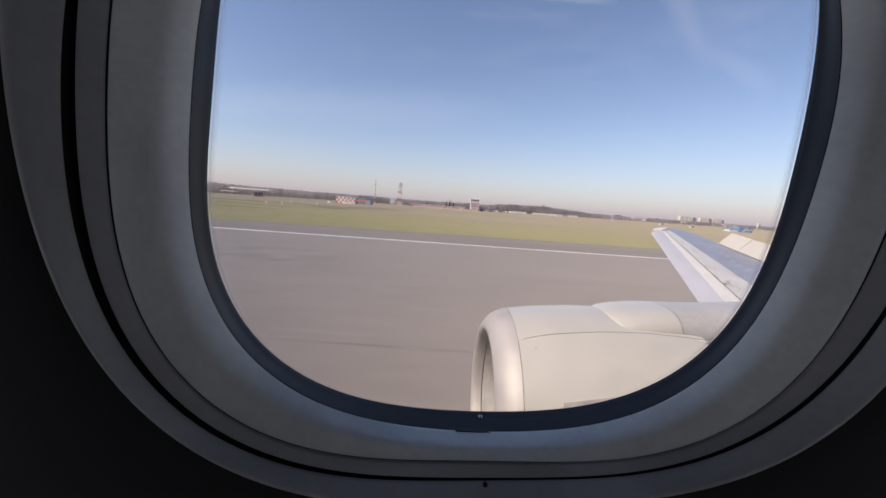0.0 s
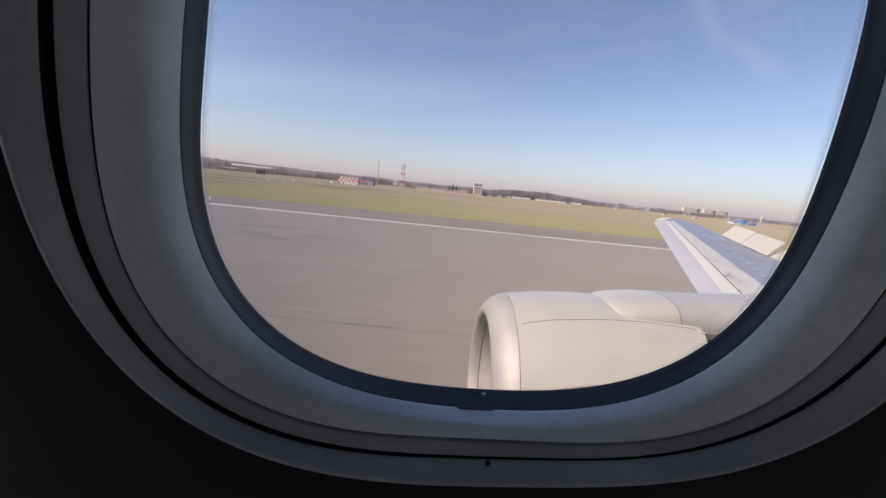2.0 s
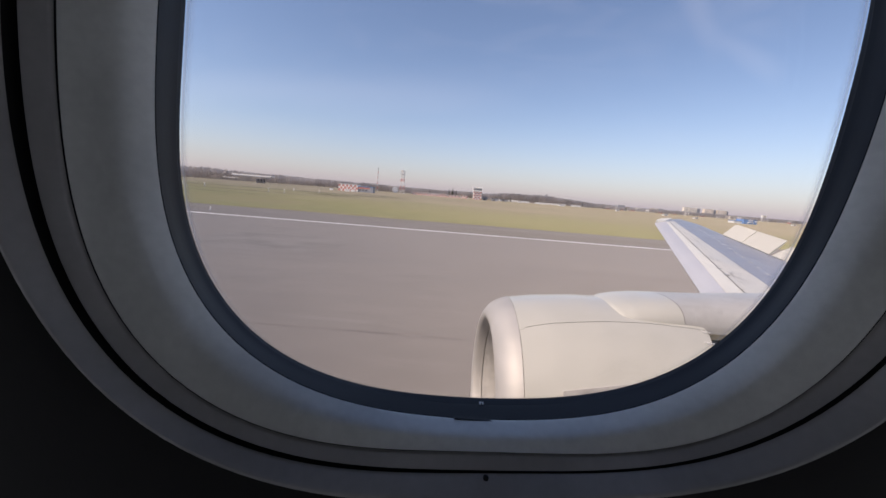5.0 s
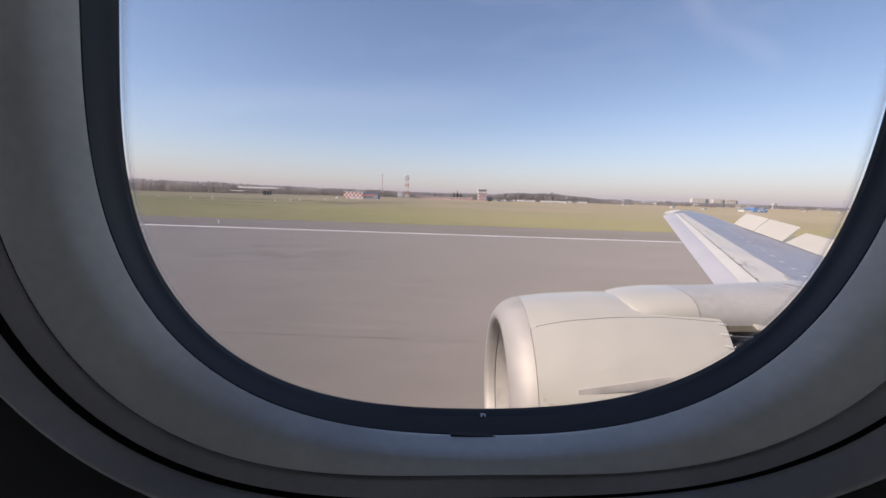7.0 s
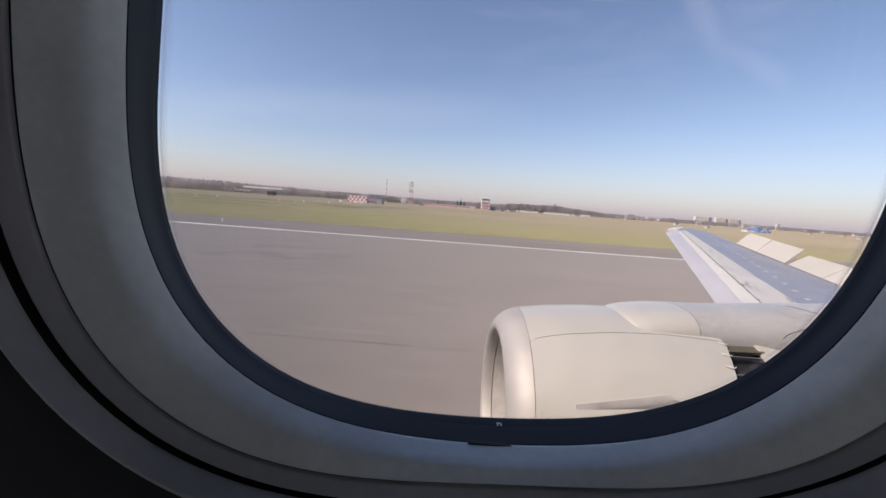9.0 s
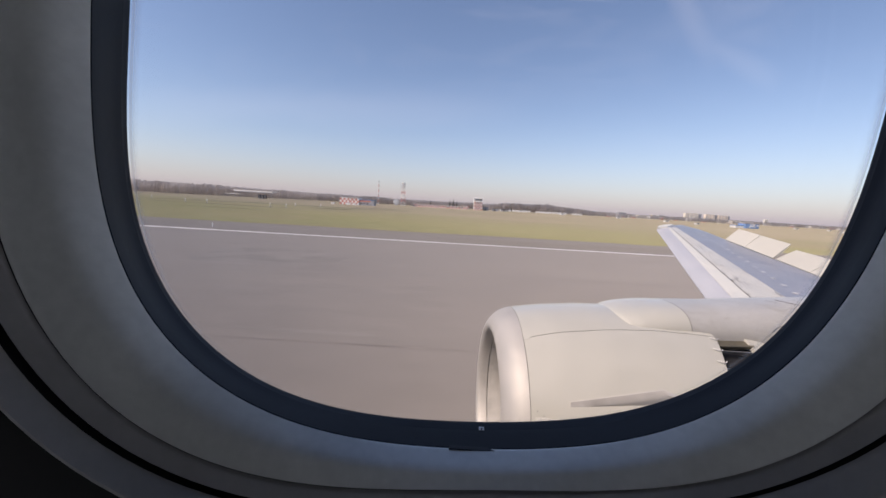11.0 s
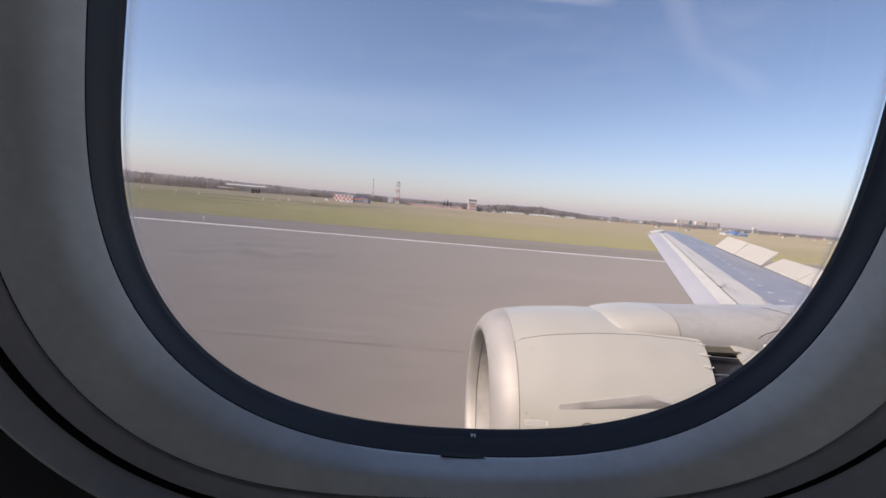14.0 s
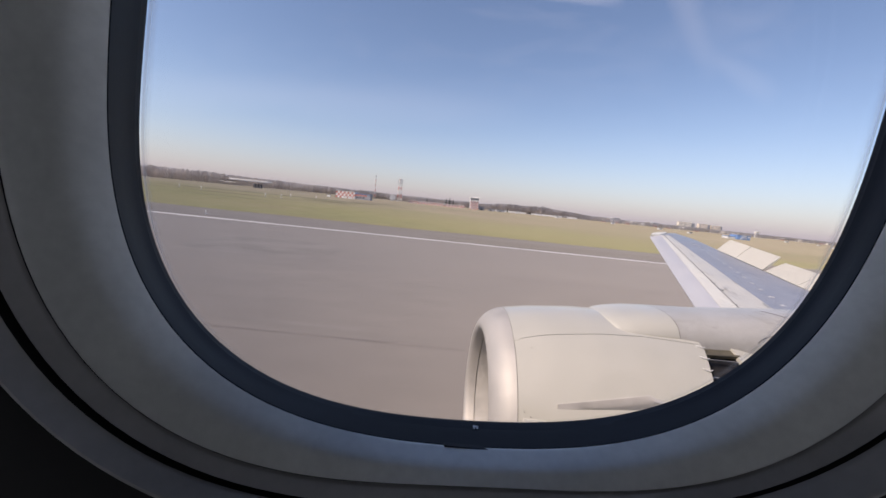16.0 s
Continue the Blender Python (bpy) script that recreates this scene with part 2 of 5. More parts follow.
M_BGREY = material("grey_cladding", (0.36, 0.365, 0.39), 0.7, big=0.1, var=0.1, bump=0.05)
M_BTAN = material("tan_panel_wall", (0.80, 0.70, 0.60), 0.8, big=0.05, var=0.08, bump=0.05)
M_BBLUE = material("blue_cladding", (0.20, 0.33, 0.57), 0.5, big=0.1, var=0.1, bump=0.02)
M_BDARK = material("dark_roofing", (0.10, 0.10, 0.11), 0.8, big=0.2, var=0.15, bump=0.05)
M_BGLASS = material("dark_window_glass", (0.16, 0.17, 0.19), 0.12, big=0.3, var=0.2, bump=0)
M_STEEL = material("galvanised_steel", (0.42, 0.42, 0.43), 0.5, metal=0.6, big=1, var=0.15, bump=0.02)
M_CABIN = material("shade_dark_lining", (0.05, 0.05, 0.053), 0.7, big=2, var=0.05, fine=150, grain=0.04, bump=0.05, bump_scale=400)
M_BOUNCE = material("grey_bounce_fabric", (0.42, 0.43, 0.45), 0.9, big=3, var=0.15, fine=120, grain=0.15, bump=0.2)
M_CARPET = material("blue_grey_carpet", (0.05, 0.055, 0.07), 0.95, big=3, var=0.2, fine=90, grain=0.2, bump=0.2)
M_BCREAM = material("cream_wall", (0.80, 0.74, 0.65), 0.8, big=0.1, var=0.1, bump=0.05)


def grass_material():
    """Spring turf: greener in a mown strip beside the runway, straw-coloured and patchy farther out."""
    m = material("spring_turf", (0.258, 0.246, 0.124), 0.95, big=0.02, var=0.12, fine=0.6, grain=0.12, bump=0.5, bump_scale=3,
                 stretch=(0.5, 1, 1), tint=(0.272, 0.240, 0.138), spec=0.15)
    n, l = m.node_tree.nodes, m.node_tree.links
    b = n["Principled BSDF"]
    src = b.inputs["Base Color"].links[0].from_socket
    geo, sep = n.new("ShaderNodeNewGeometry"), n.new("ShaderNodeSeparateXYZ")
    l.new(geo.outputs["Position"], sep.inputs[0])
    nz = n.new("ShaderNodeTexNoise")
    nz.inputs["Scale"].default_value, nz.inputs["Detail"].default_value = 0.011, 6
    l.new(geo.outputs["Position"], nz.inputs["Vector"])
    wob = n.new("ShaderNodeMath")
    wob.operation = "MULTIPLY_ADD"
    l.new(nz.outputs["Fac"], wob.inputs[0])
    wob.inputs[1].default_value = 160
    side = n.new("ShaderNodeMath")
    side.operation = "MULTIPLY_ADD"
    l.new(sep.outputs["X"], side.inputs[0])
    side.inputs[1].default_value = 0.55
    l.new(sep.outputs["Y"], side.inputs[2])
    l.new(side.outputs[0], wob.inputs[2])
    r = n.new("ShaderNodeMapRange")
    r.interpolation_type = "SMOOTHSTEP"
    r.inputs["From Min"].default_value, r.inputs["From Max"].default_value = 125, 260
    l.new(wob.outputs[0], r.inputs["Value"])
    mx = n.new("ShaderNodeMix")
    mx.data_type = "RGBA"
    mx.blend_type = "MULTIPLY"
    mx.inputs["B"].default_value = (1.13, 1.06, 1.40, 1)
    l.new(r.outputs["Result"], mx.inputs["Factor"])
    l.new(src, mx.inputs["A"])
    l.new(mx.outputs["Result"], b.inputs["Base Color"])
    return m


M_GRASS = grass_material()
for rough_mat in (M_RUNWAY, M_SHOULDER, M_GRASS, M_PATCH, M_PATCH_PALE, M_JOINT):
    rough_mat.node_tree.nodes["Principled BSDF"].inputs["Diffuse Roughness"].default_value = 1.0


# ---- mesh helpers ----
def mesh_object(name, bm, mat, smooth=None):
    me = bpy.data.meshes.new(name)
    bmesh.ops.recalc_face_normals(bm, faces=bm.faces)
    bm.to_mesh(me)
    bm.free()
    for m in (mat if isinstance(mat, (list, tuple)) else (mat,)):
        me.materials.append(m)
    if smooth:
        me.shade_smooth()
        me.set_sharp_from_angle(angle=radians(smooth))
    return new(name, me)


def part(name, bm, mat, parent, label="", smooth=None):
    ob = mesh_object(name, bm, mat, smooth)
    ob.parent = parent
    ob.matrix_parent_inverse = parent.matrix_world.inverted()
    if label:
        tagged(ob, label)
    return ob


def empty(name, at=(0, 0, 0)):
    ob = new(name)
    ob.location = at
    ob.empty_display_size = 0.2
    bpy.context.view_layer.update()
    return ob


def structure(name, bm, mat, label, category="", smooth=None):
    return tagged(mesh_object(name, bm, mat, smooth), label, category or name.split("_")[0], kind="structure")


def box(bm, lo, hi, bevel=0.0, turn=None, index=0):
    """Adds a box between two corners, its edges bevelled, and gives its vertices."""
    lo, hi = Vector(lo), Vector(hi)
    m = Matrix.Translation((lo + hi) / 2) @ (turn or Matrix()) @ Matrix.Diagonal((*(hi - lo), 1))
    r = bmesh.ops.create_cube(bm, size=1, matrix=m)
    vs = r["verts"]
    if index:
        for f in {f for v in vs for f in v.link_faces}:
            f.material_index = index
    if bevel:
        es = list({e for v in vs for e in v.link_edges})
        bmesh.ops.bevel(bm, geom=es, offset=bevel, segments=2, profile=0.7, affect="EDGES")
    return vs


def rod(bm, a, b, r0, r1=None, n=8):
    a, b = Vector(a), Vector(b)
    m = Matrix.Translation((a + b) / 2) @ (b - a).to_track_quat("Z", "Y").to_matrix().to_4x4()
    bmesh.ops.create_cone(bm, cap_ends=True, segments=n, radius1=r0, radius2=r0 if r1 is None else r1, depth=(b - a).length, matrix=m)


def loft(bm, rows, closed=True, wrap=False):
    """Skins rows of points; closed joins each row's ends, wrap joins the last row to the first."""
    vv = [[bm.verts.new(p) for p in row] for row in rows]
    n = len(vv[0])
    pairs = list(zip(vv, vv[1:])) + ([(vv[-1], vv[0])] if wrap else [])
    for a, b in pairs:
        for i in range(n if closed else n - 1):
            j = (i + 1) % n
            bm.faces.new((a[i], a[j], b[j], b[i]))
    return vv


def lerp_table(x, xs, ys):
    return float(np.interp(x, xs, ys))


# ---- cabin window ----
W_X, W_Z = 0.02, 3.45  # middle of the window
W_SHAPE = (0.1453, -0.0017, 0.0093, -0.0144, 0.0009, 0.0032, -0.0095, 0.0001, 0.0006, 0.0005, 0.0034, -0.0006, -0.0001)  # radius as a Fourier series


def ring(y, off, k=160):
    """The window's rounded outline at depth y, widened by off: eleven Fourier terms, and how far above the shade line."""
    row = []
    for i in range(k):
        a = 2 * math.pi * i / k
        r = W_SHAPE[0] + sum(W_SHAPE[2 * m - 1] * math.cos(m * a) + W_SHAPE[2 * m] * math.sin(m * a) for m in range(1, 7))
        d = off[0] + sum(off[2 * m - 1] * math.cos(m * a) + off[2 * m] * math.sin(m * a) for m in range(1, 6))
        u = min(1.0, max(0.0, (math.sin(a) - 0.34) / 0.36))
        u = u * u * (3 - 2 * u)
        r += d + (off[11] + 0.055 * max(0.0, math.sin(a)) ** 3 - d) * u
        row.append((W_X + r * math.cos(a), y, W_Z + r * math.sin(a)))
    return row


def grow(o, d):
    return (o[0] + d, *o[1:11], o[11] + d)


def part_way(a, b, u):
    return tuple(p + (q - p) * u for p, q in zip(a, b))


W_CLEAR = (0.0001, 0.0028, 0.0092, -0.0052, 0.0033, -0.0027, -0.0015, -0.0008, -0.0006, -0.0001, -0.0009, -0.0035)
W_EDGE = (-0.0074, 0.0010, -0.0010, -0.0008, 0.0014, -0.0012, 0.0003, 0.0006, 0.0003, -0.0002, 0.0000, -0.0045)
W_REVEAL = (0.0106, -0.0001, 0.0039, 0.0036, 0.0016, -0.0009, -0.0016, -0.0006, 0.0005, -0.0004, 0.0004, 0.014)
W_RING = (0.0188, 0.0008, 0.0068, 0.0049, 0.0021, -0.0004, -0.0016, 0.0000, 0.0003, -0.0003, 0.0000, 0.023)
W_SLOT = (0.0198, 0.0004, 0.0053, 0.0065, 0.0030, -0.0010, -0.0018, 0.0003, 0.0005, -0.0007, 0.0002, 0.026)
W_RIM = (0.0307, -0.0025, 0.0133, 0.0051, -0.0007, -0.0007, -0.0016, 0.0002, -0.0003, -0.0011, -0.0004, 0.038)

window = tagged(empty("window_1", (W_X, 0.12, W_Z)), "oval aircraft cabin window with a grey plastic surround and black seal", "window", kind="structure")
bm = bmesh.new()
LIP = ((0.1395, 0.0), (0.1386, 0.02), (0.1372, 0.12), (0.1356, 0.34), (0.1350, 0.41), (0.1350, 0.435), (0.1362, 0.445))
BEAD = ((0.1364, 0.452), (0.1345, 0.457), (0.1337, 0.47), (0.1320, 0.55), (0.1292, 0.75), (0.1268, 0.93), (0.1253, 1.0))
loft(bm, [ring(y, part_way(W_CLEAR, W_EDGE, u)) for y, u in BEAD] + [ring(0.1246, grow(W_EDGE, 0.0012)), ring(0.1275, grow(W_EDGE, 0.003))])
seal = part("window_seal", bm, M_SEAL, window, "black rubber seal round the pane", 50)
bm = bmesh.new()
loft(bm, [ring(0.1425, grow(W_CLEAR, 0.004)), ring(0.1402, grow(W_CLEAR, 0.0006))] + [ring(y, part_way(W_CLEAR, W_EDGE, u)) for y, u in LIP])
part("seal_lip", bm, M_SEAL_LIP, seal, "dark grey inner lip, paler than the bead", 50)
bm = bmesh.new()
PROFILE = ((0.1248, 0.004), (0.1241, 0.018), (0.1228, 0.06), (0.1204, 0.13), (0.1183, 0.21), (0.1171, 0.28), (0.1164, 0.34), (0.1158, 0.42), (0.1152, 0.55), (0.1144, 0.72), (0.1137, 0.87), (0.1132, 0.965), (0.1134, 0.985))
loft(bm, [ring(0.1270, grow(W_EDGE, 0.0025)), ring(0.1253, grow(W_EDGE, 0.0004))] + [ring(y, part_way(W_EDGE, W_REVEAL, u)) for y, u in PROFILE] + [ring(0.1142, W_REVEAL), ring(0.1240, grow(W_REVEAL, 0.0003))])
part("window_frame", bm, M_BEZEL, window, "moulded grey plastic reveal", 45)
bm = bmesh.new()
G0 = part_way(W_REVEAL, W_RING, 0.15)
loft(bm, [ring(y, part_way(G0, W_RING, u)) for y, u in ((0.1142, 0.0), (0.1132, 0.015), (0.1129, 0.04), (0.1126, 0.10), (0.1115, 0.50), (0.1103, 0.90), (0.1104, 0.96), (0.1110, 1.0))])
part("trim_ring", bm, M_TRIM_SHADE, window, "narrow trim ring, greyed to stand for shade", 45)
bm = bmesh.new()
# black walls put the shadow of slot and groove into the colour
loft(bm, [ring(0.1240, grow(W_REVEAL, -0.001)), ring(0.1238, grow(G0, 0.0002)), ring(0.1140, grow(G0, 0.0002)), ring(0.1135, part_way(G0, W_RING, 0.5)), ring(0.1114, grow(W_RING, -0.0002)),
          ring(0.1230, grow(W_RING, -0.0001)), ring(0.1230, grow(W_SLOT, 0.0003)), ring(0.1099, grow(W_SLOT, 0.0002))])
part("shade_slot", bm, M_BLACK, window, "slot in which the window shade runs, walls blackened for the shadow inside")
bm = bmesh.new()
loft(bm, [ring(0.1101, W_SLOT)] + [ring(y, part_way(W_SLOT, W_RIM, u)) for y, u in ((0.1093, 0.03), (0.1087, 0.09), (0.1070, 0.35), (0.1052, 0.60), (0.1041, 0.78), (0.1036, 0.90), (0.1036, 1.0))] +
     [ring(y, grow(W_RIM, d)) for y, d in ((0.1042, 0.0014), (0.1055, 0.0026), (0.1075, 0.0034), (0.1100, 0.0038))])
part("outer_trim", bm, M_TRIM_SHADE, window, "rounded grey outer trim", 50)
# the rim is clouded at the sides and clear at the sill
bm = bmesh.new()
clouding_layer = bm.verts.layers.float.new("clouding")
for k, row in enumerate(loft(bm, [ring(0.1405, (W_CLEAR[0] - 0.0007 * u + 0.0002, W_CLEAR[1], W_CLEAR[2], W_CLEAR[3] - 0.0006 * u, *W_CLEAR[4:11], W_CLEAR[11] - 0.0005 * u)) for u in (0, 0.6, 1.2, 1.8, 2.4, 3.0)])):
    for v in row:
        side = max(0.0, 1 - max(0.0, (W_Z - 0.06 - v.co.z) / 0.06))
        v[clouding_layer] = (1 - k / 5) ** 1.6 * (0.25 + 0.75 * side)
part("pane_edge", bm, M_RIM, window, "milky rim of the acrylic pane")
bm = bmesh.new()
loft(bm, [ring(0.1425, grow(W_CLEAR, 0.004)), ring(0.1470, grow(W_CLEAR, 0.024)), ring(0.1500, grow(W_CLEAR, 0.06)), ring(0.1230, grow(W_CLEAR, 0.075))])
part("outer_frame", bm, M_SEAL, window, "dark frame outside the pane", 40)
for y in (0.1428, 0.1462):
    bm = bmesh.new()
    bm.faces.new([bm.verts.new(p) for p in ring(y, grow(W_CLEAR, 0.008))])
    pane = part("pane", bm, M_GLASS, window, "clear acrylic pane")
    pane.visible_shadow = False
# printed mark on the seal, shade latch slot and a screw below
SILL, SILL_EDGE = [min(p[2] for p in ring(0, part_way(W_CLEAR, W_EDGE, u)) if abs(p[0] - 0.0207) < 0.006) for u in (0.34, 1.0)]
bm = bmesh.new()
for dx in (-0.0006, 0.0006):
    box(bm, (0.0207 + dx - 0.00032, 0.1346, SILL - 0.0002), (0.0207 + dx + 0.00032, 0.1358, SILL + 0.0004))
box(bm, (0.0198, 0.13582, SILL - 0.0002), (0.0216, 0.1365, SILL + 0.0004))
part("printed_mark", bm, M_WHITE, window, "small white printed mark on the seal")
bm = bmesh.new()
box(bm, (0.0092, 0.1240, SILL_EDGE - 0.0010), (0.0285, 0.1256, SILL_EDGE + 0.0003), 0.0002)
part("shade_latch", bm, M_SEAL, window, "thin black latch slot in the sill")
bm = bmesh.new()
rod(bm, (0.0207, 0.1090, 3.3052), (0.0207, 0.1070, 3.3062), 0.0007, n=12)
rod(bm, (0.0207, 0.1074, 3.3060), (0.0207, 0.1066, 3.3064), 0.0010, 0.0008, n=12)
part("screw", bm, M_BLACK, window, "small dark screw head")

# sidewall round the window, with the neighbouring window openings, and the unseen closed cabin behind the camera
FC_Y, FC_Z, F_R = -1.62, 2.95, 1.88  # axis and radius of the fuselage


def skin(x, a, r=F_R):
    return (x, FC_Y + r * math.cos(a), FC_Z + r * math.sin(a))


SW = 0.36  # half width of the panel that holds this window
bm = bmesh.new()
edge = []
for i in range(160):
    a = 2 * math.pi * i / 160
    c, q = math.cos(a), math.sin(a)
    k = min(SW / max(abs(c), 1e-6), (0.34 if q > 0 else 0.42) / max(abs(q), 1e-6))
    edge.append((k * c, 0.084, 3.44 + k * q))
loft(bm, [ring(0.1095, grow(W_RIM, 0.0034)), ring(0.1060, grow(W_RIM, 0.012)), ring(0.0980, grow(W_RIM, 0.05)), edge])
structure("wall_sidewall", bm, M_WALL_SHADE, "moulded cabin sidewall panel round the window, shade painted near black", "wall", 40)
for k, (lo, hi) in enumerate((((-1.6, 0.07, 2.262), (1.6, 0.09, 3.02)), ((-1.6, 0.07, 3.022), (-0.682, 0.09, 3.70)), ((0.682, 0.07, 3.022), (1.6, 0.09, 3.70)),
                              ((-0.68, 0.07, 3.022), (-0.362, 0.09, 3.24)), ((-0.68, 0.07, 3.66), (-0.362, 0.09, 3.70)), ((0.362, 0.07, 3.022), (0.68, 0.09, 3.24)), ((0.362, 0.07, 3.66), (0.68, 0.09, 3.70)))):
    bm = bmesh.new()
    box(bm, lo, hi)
    structure("wall_lining_%d" % (k + 1), bm, M_WALL_SHADE, "dark cabin sidewall lining", "wall")
# fill lamps added in the next window openings, brighter than the sky there
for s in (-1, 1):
    lamp = bpy.data.lights.new("cabin_fill_lamp", "AREA")
    lamp.shape, lamp.size, lamp.size_y, lamp.energy, lamp.color = "RECTANGLE", 0.30, 0.40, CABIN_FILL, (0.80, 0.92, 1.0)
    new("cabin_fill_lamp", lamp).matrix_world = look((0.521 * s, 0.08, 3.45), (0.521 * s, -3, 3.45))
bm = bmesh.new()
box(bm, (-1.6, -3.29, 2.20), (1.6, 0.07, 2.26))
structure("floor_cabin", bm, M_CARPET, "blue-grey carpeted cabin floor", "floor")
# ceiling coloured near black, its shade painted in
bm = bmesh.new()
loft(bm, [[skin(x, radians(24 + 122 * i / 22), 1.845) for i in range(23)] for x in (-1.6, 0, 1.6)], closed=False)
bmesh.ops.recalc_face_normals(bm, faces=bm.faces)
structure("ceiling_cabin", bm, M_CABIN, "unseen curved cabin ceiling, darkened to stand for shade", "ceiling", 40)
# dark sheet added to soak up light on the far side
bm = bmesh.new()
loft(bm, [[skin(x, radians(146 + 56 * i / 10), 1.845) for i in range(11)] for x in (-1.6, 0, 1.6)], closed=False)
bmesh.ops.recalc_face_normals(bm, faces=bm.faces)
structure("wall_cabin_far", bm, M_DARK, "unseen dark sheet closing the far side of the cabin, added to absorb light", "wall", 40)
# dark discs added out of view to keep bounced light off the sill
for nm, x, lab in (("wall_cabin_front", -0.90, "unseen dark disc closing the cabin ahead, added to absorb light"), ("wall_cabin_rear", 0.90, "unseen dark disc closing the cabin behind, added to absorb light")):
    bm = bmesh.new()
    rows = [[skin(x + dx, 2 * math.pi * i / 48, 1.85) for i in range(48)] for dx in (-0.015, 0.015)]
    loft(bm, rows)
    bmesh.ops.holes_fill(bm, edges=[e for e in bm.edges if e.is_boundary])
    structure(nm, bm, M_DARK, lab, "wall")
# unseen panels where seat backs would stand, added to throw lamp light sideways
for x in (-0.85, 0.85):
    seats = tagged(empty("bounce_row", (x, -0.9, 2.262)), "unseen row of grey panels in place of seat backs, added to bounce light", "seats", "seat rows")
    for k in range(3):
        bm = bmesh.new()
        box(bm, (x - 0.02, 0.03 - 0.52 * (k + 1), 2.262), (x + 0.02, 0.02 - 0.52 * k, 3.40), 0.015)
        part("seat_back", bm, M_BOUNCE, seats)
# fuselage skin with the window opening cut through it, tapering to nose and tail
bm = bmesh.new()
F_X = (-19.0, -18.6, -17.6, -16.0, -14, -8, -4, -1.7, -0.80, 0.85, 1.7, 4, 8, 13, 18, 23, 25)
F_S = (0.02, 0.25, 0.55, 0.85, 1, 1, 1, 1, 1, 1, 1, 1, 1, 1, 0.8, 0.35, 0.05)
angs = [radians(a) for a in range(0, 361, 6)]
for x0, x1, s0, s1 in zip(F_X, F_X[1:], F_S, F_S[1:]):
    for a0, a1 in zip(angs, angs[1:]):
        if x0 < 0 < x1 and radians(5) < (a0 + a1) / 2 < radians(25):
            continue
        bm.faces.new([bm.verts.new(skin(*q)) for q in ((x0, a0, F_R * s0), (x1, a0, F_R * s1), (x1, a1, F_R * s1), (x0, a1, F_R * s0))])
bmesh.ops.remove_doubles(bm, verts=bm.verts, dist=1e-4)
bmesh.ops.solidify(bm, geom=bm.faces, thickness=0.02)
structure("wall_fuselage", bm, M_COWL, "white painted aircraft fuselage skin", "fuselage", 30)

# ---- engine ----
EY, EZ = 3.21, 1.62
NX = (0.30, 0.62, 0.87, 1.26, 1.65, 2.02, 2.40, 2.9, 3.4)
NR = (0.87, 0.905, 0.945, 0.978, 0.985, 0.972, 0.945, 0.87, 0.75)


def nac(x, ang, r=None, grow=0.0):
    """A point on the nacelle: ang in degrees from the top towards the fuselage; a little wider than high."""
    r = (lerp_table(x, NX, NR) if r is None else r) + grow
    a = radians(ang)
    return (x, EY - 1.045 * r * math.sin(a), EZ + r * math.cos(a))


SX = (0.64, 0.683, 0.685, 0.78, 0.95, 1.21, 1.39, 1.65, 1.87, 2.02)
SA = (28.0, 27.8, 26.5, 25.4, 24.0, 22.9, 22.2, 21.7, 22.0, 22.5)


def seam(x):
    return lerp_table(x, SX, SA)


engine = tagged(empty("jet_engine", (1.3, EY, EZ)), "white turbofan engine nacelle with a bare metal inlet lip", "engine")
bm = bmesh.new()
LIP = ((0.6368, 0.9062), (0.59, 0.894), (0.55, 0.876), (0.51, 0.851), (0.475, 0.819), (0.449, 0.784), (0.434, 0.750), (0.430, 0.727), (0.436, 0.704),
       (0.455, 0.687), (0.49, 0.674), (0.54, 0.664))


def lip_point(x, ang, r):
    """A point on the inlet, whose plane is turned so that the side towards the cabin sits a little farther aft."""
    p = nac(x, ang, r)
    u = min(1.0, max(0.0, (0.6352 - x) / 0.19))
    return (x + (0.020 + 0.018 * (EY - p[1]) / 0.76) * u, p[1], p[2])


loft(bm, [[lip_point(x, 360 * i / 96, r) for i in range(96)] for x, r in LIP])
part("inlet_lip", bm, M_LIP, engine, "bare satin aluminium inlet lip", 60)
bm = bmesh.new()
loft(bm, [[nac(x, 360 * i / 72, r) for i in range(72)] for x, r in ((0.550, 0.6645), (0.57, 0.662), (0.75, 0.652), (1.0, 0.68), (1.15, 0.70))])
part("inlet_barrel", bm, M_BARREL, engine, "grey acoustic inlet liner", 60)
bm = bmesh.new()
rod(bm, (0.75, EY, EZ), (1.15, EY, EZ), 0.03, 0.24, 32)
part("fan_spinner", bm, M_GAPLINE, engine, "dark conical fan spinner", 40)
fan_disc = bmesh.new()
for k in range(38):
    a0, a1 = 2 * math.pi * k / 38, 2 * math.pi * (k + 0.75) / 38
    q = [(1.10, 0.24, a0), (1.16, 0.24, a1), (1.20, 0.69, a1 + 0.12), (1.08, 0.69, a0 + 0.12)]
    fan_disc.faces.new([fan_disc.verts.new((x, EY - r * math.sin(a), EZ + r * math.cos(a))) for x, r, a in q])
bmesh.ops.solidify(fan_disc, geom=fan_disc.faces, thickness=0.006)
part("fan_blades", fan_disc, M_STEEL, engine, "titanium fan blades at rest")


def aft(ang):
    """How far the cowl's rear edge stands aft of its mean station at an angle from the top."""
    return lerp_table(abs(ang), (24, 34, 46, 58, 90, 180), (0.105, 0.055, 0.005, -0.03, -0.05, -0.05))


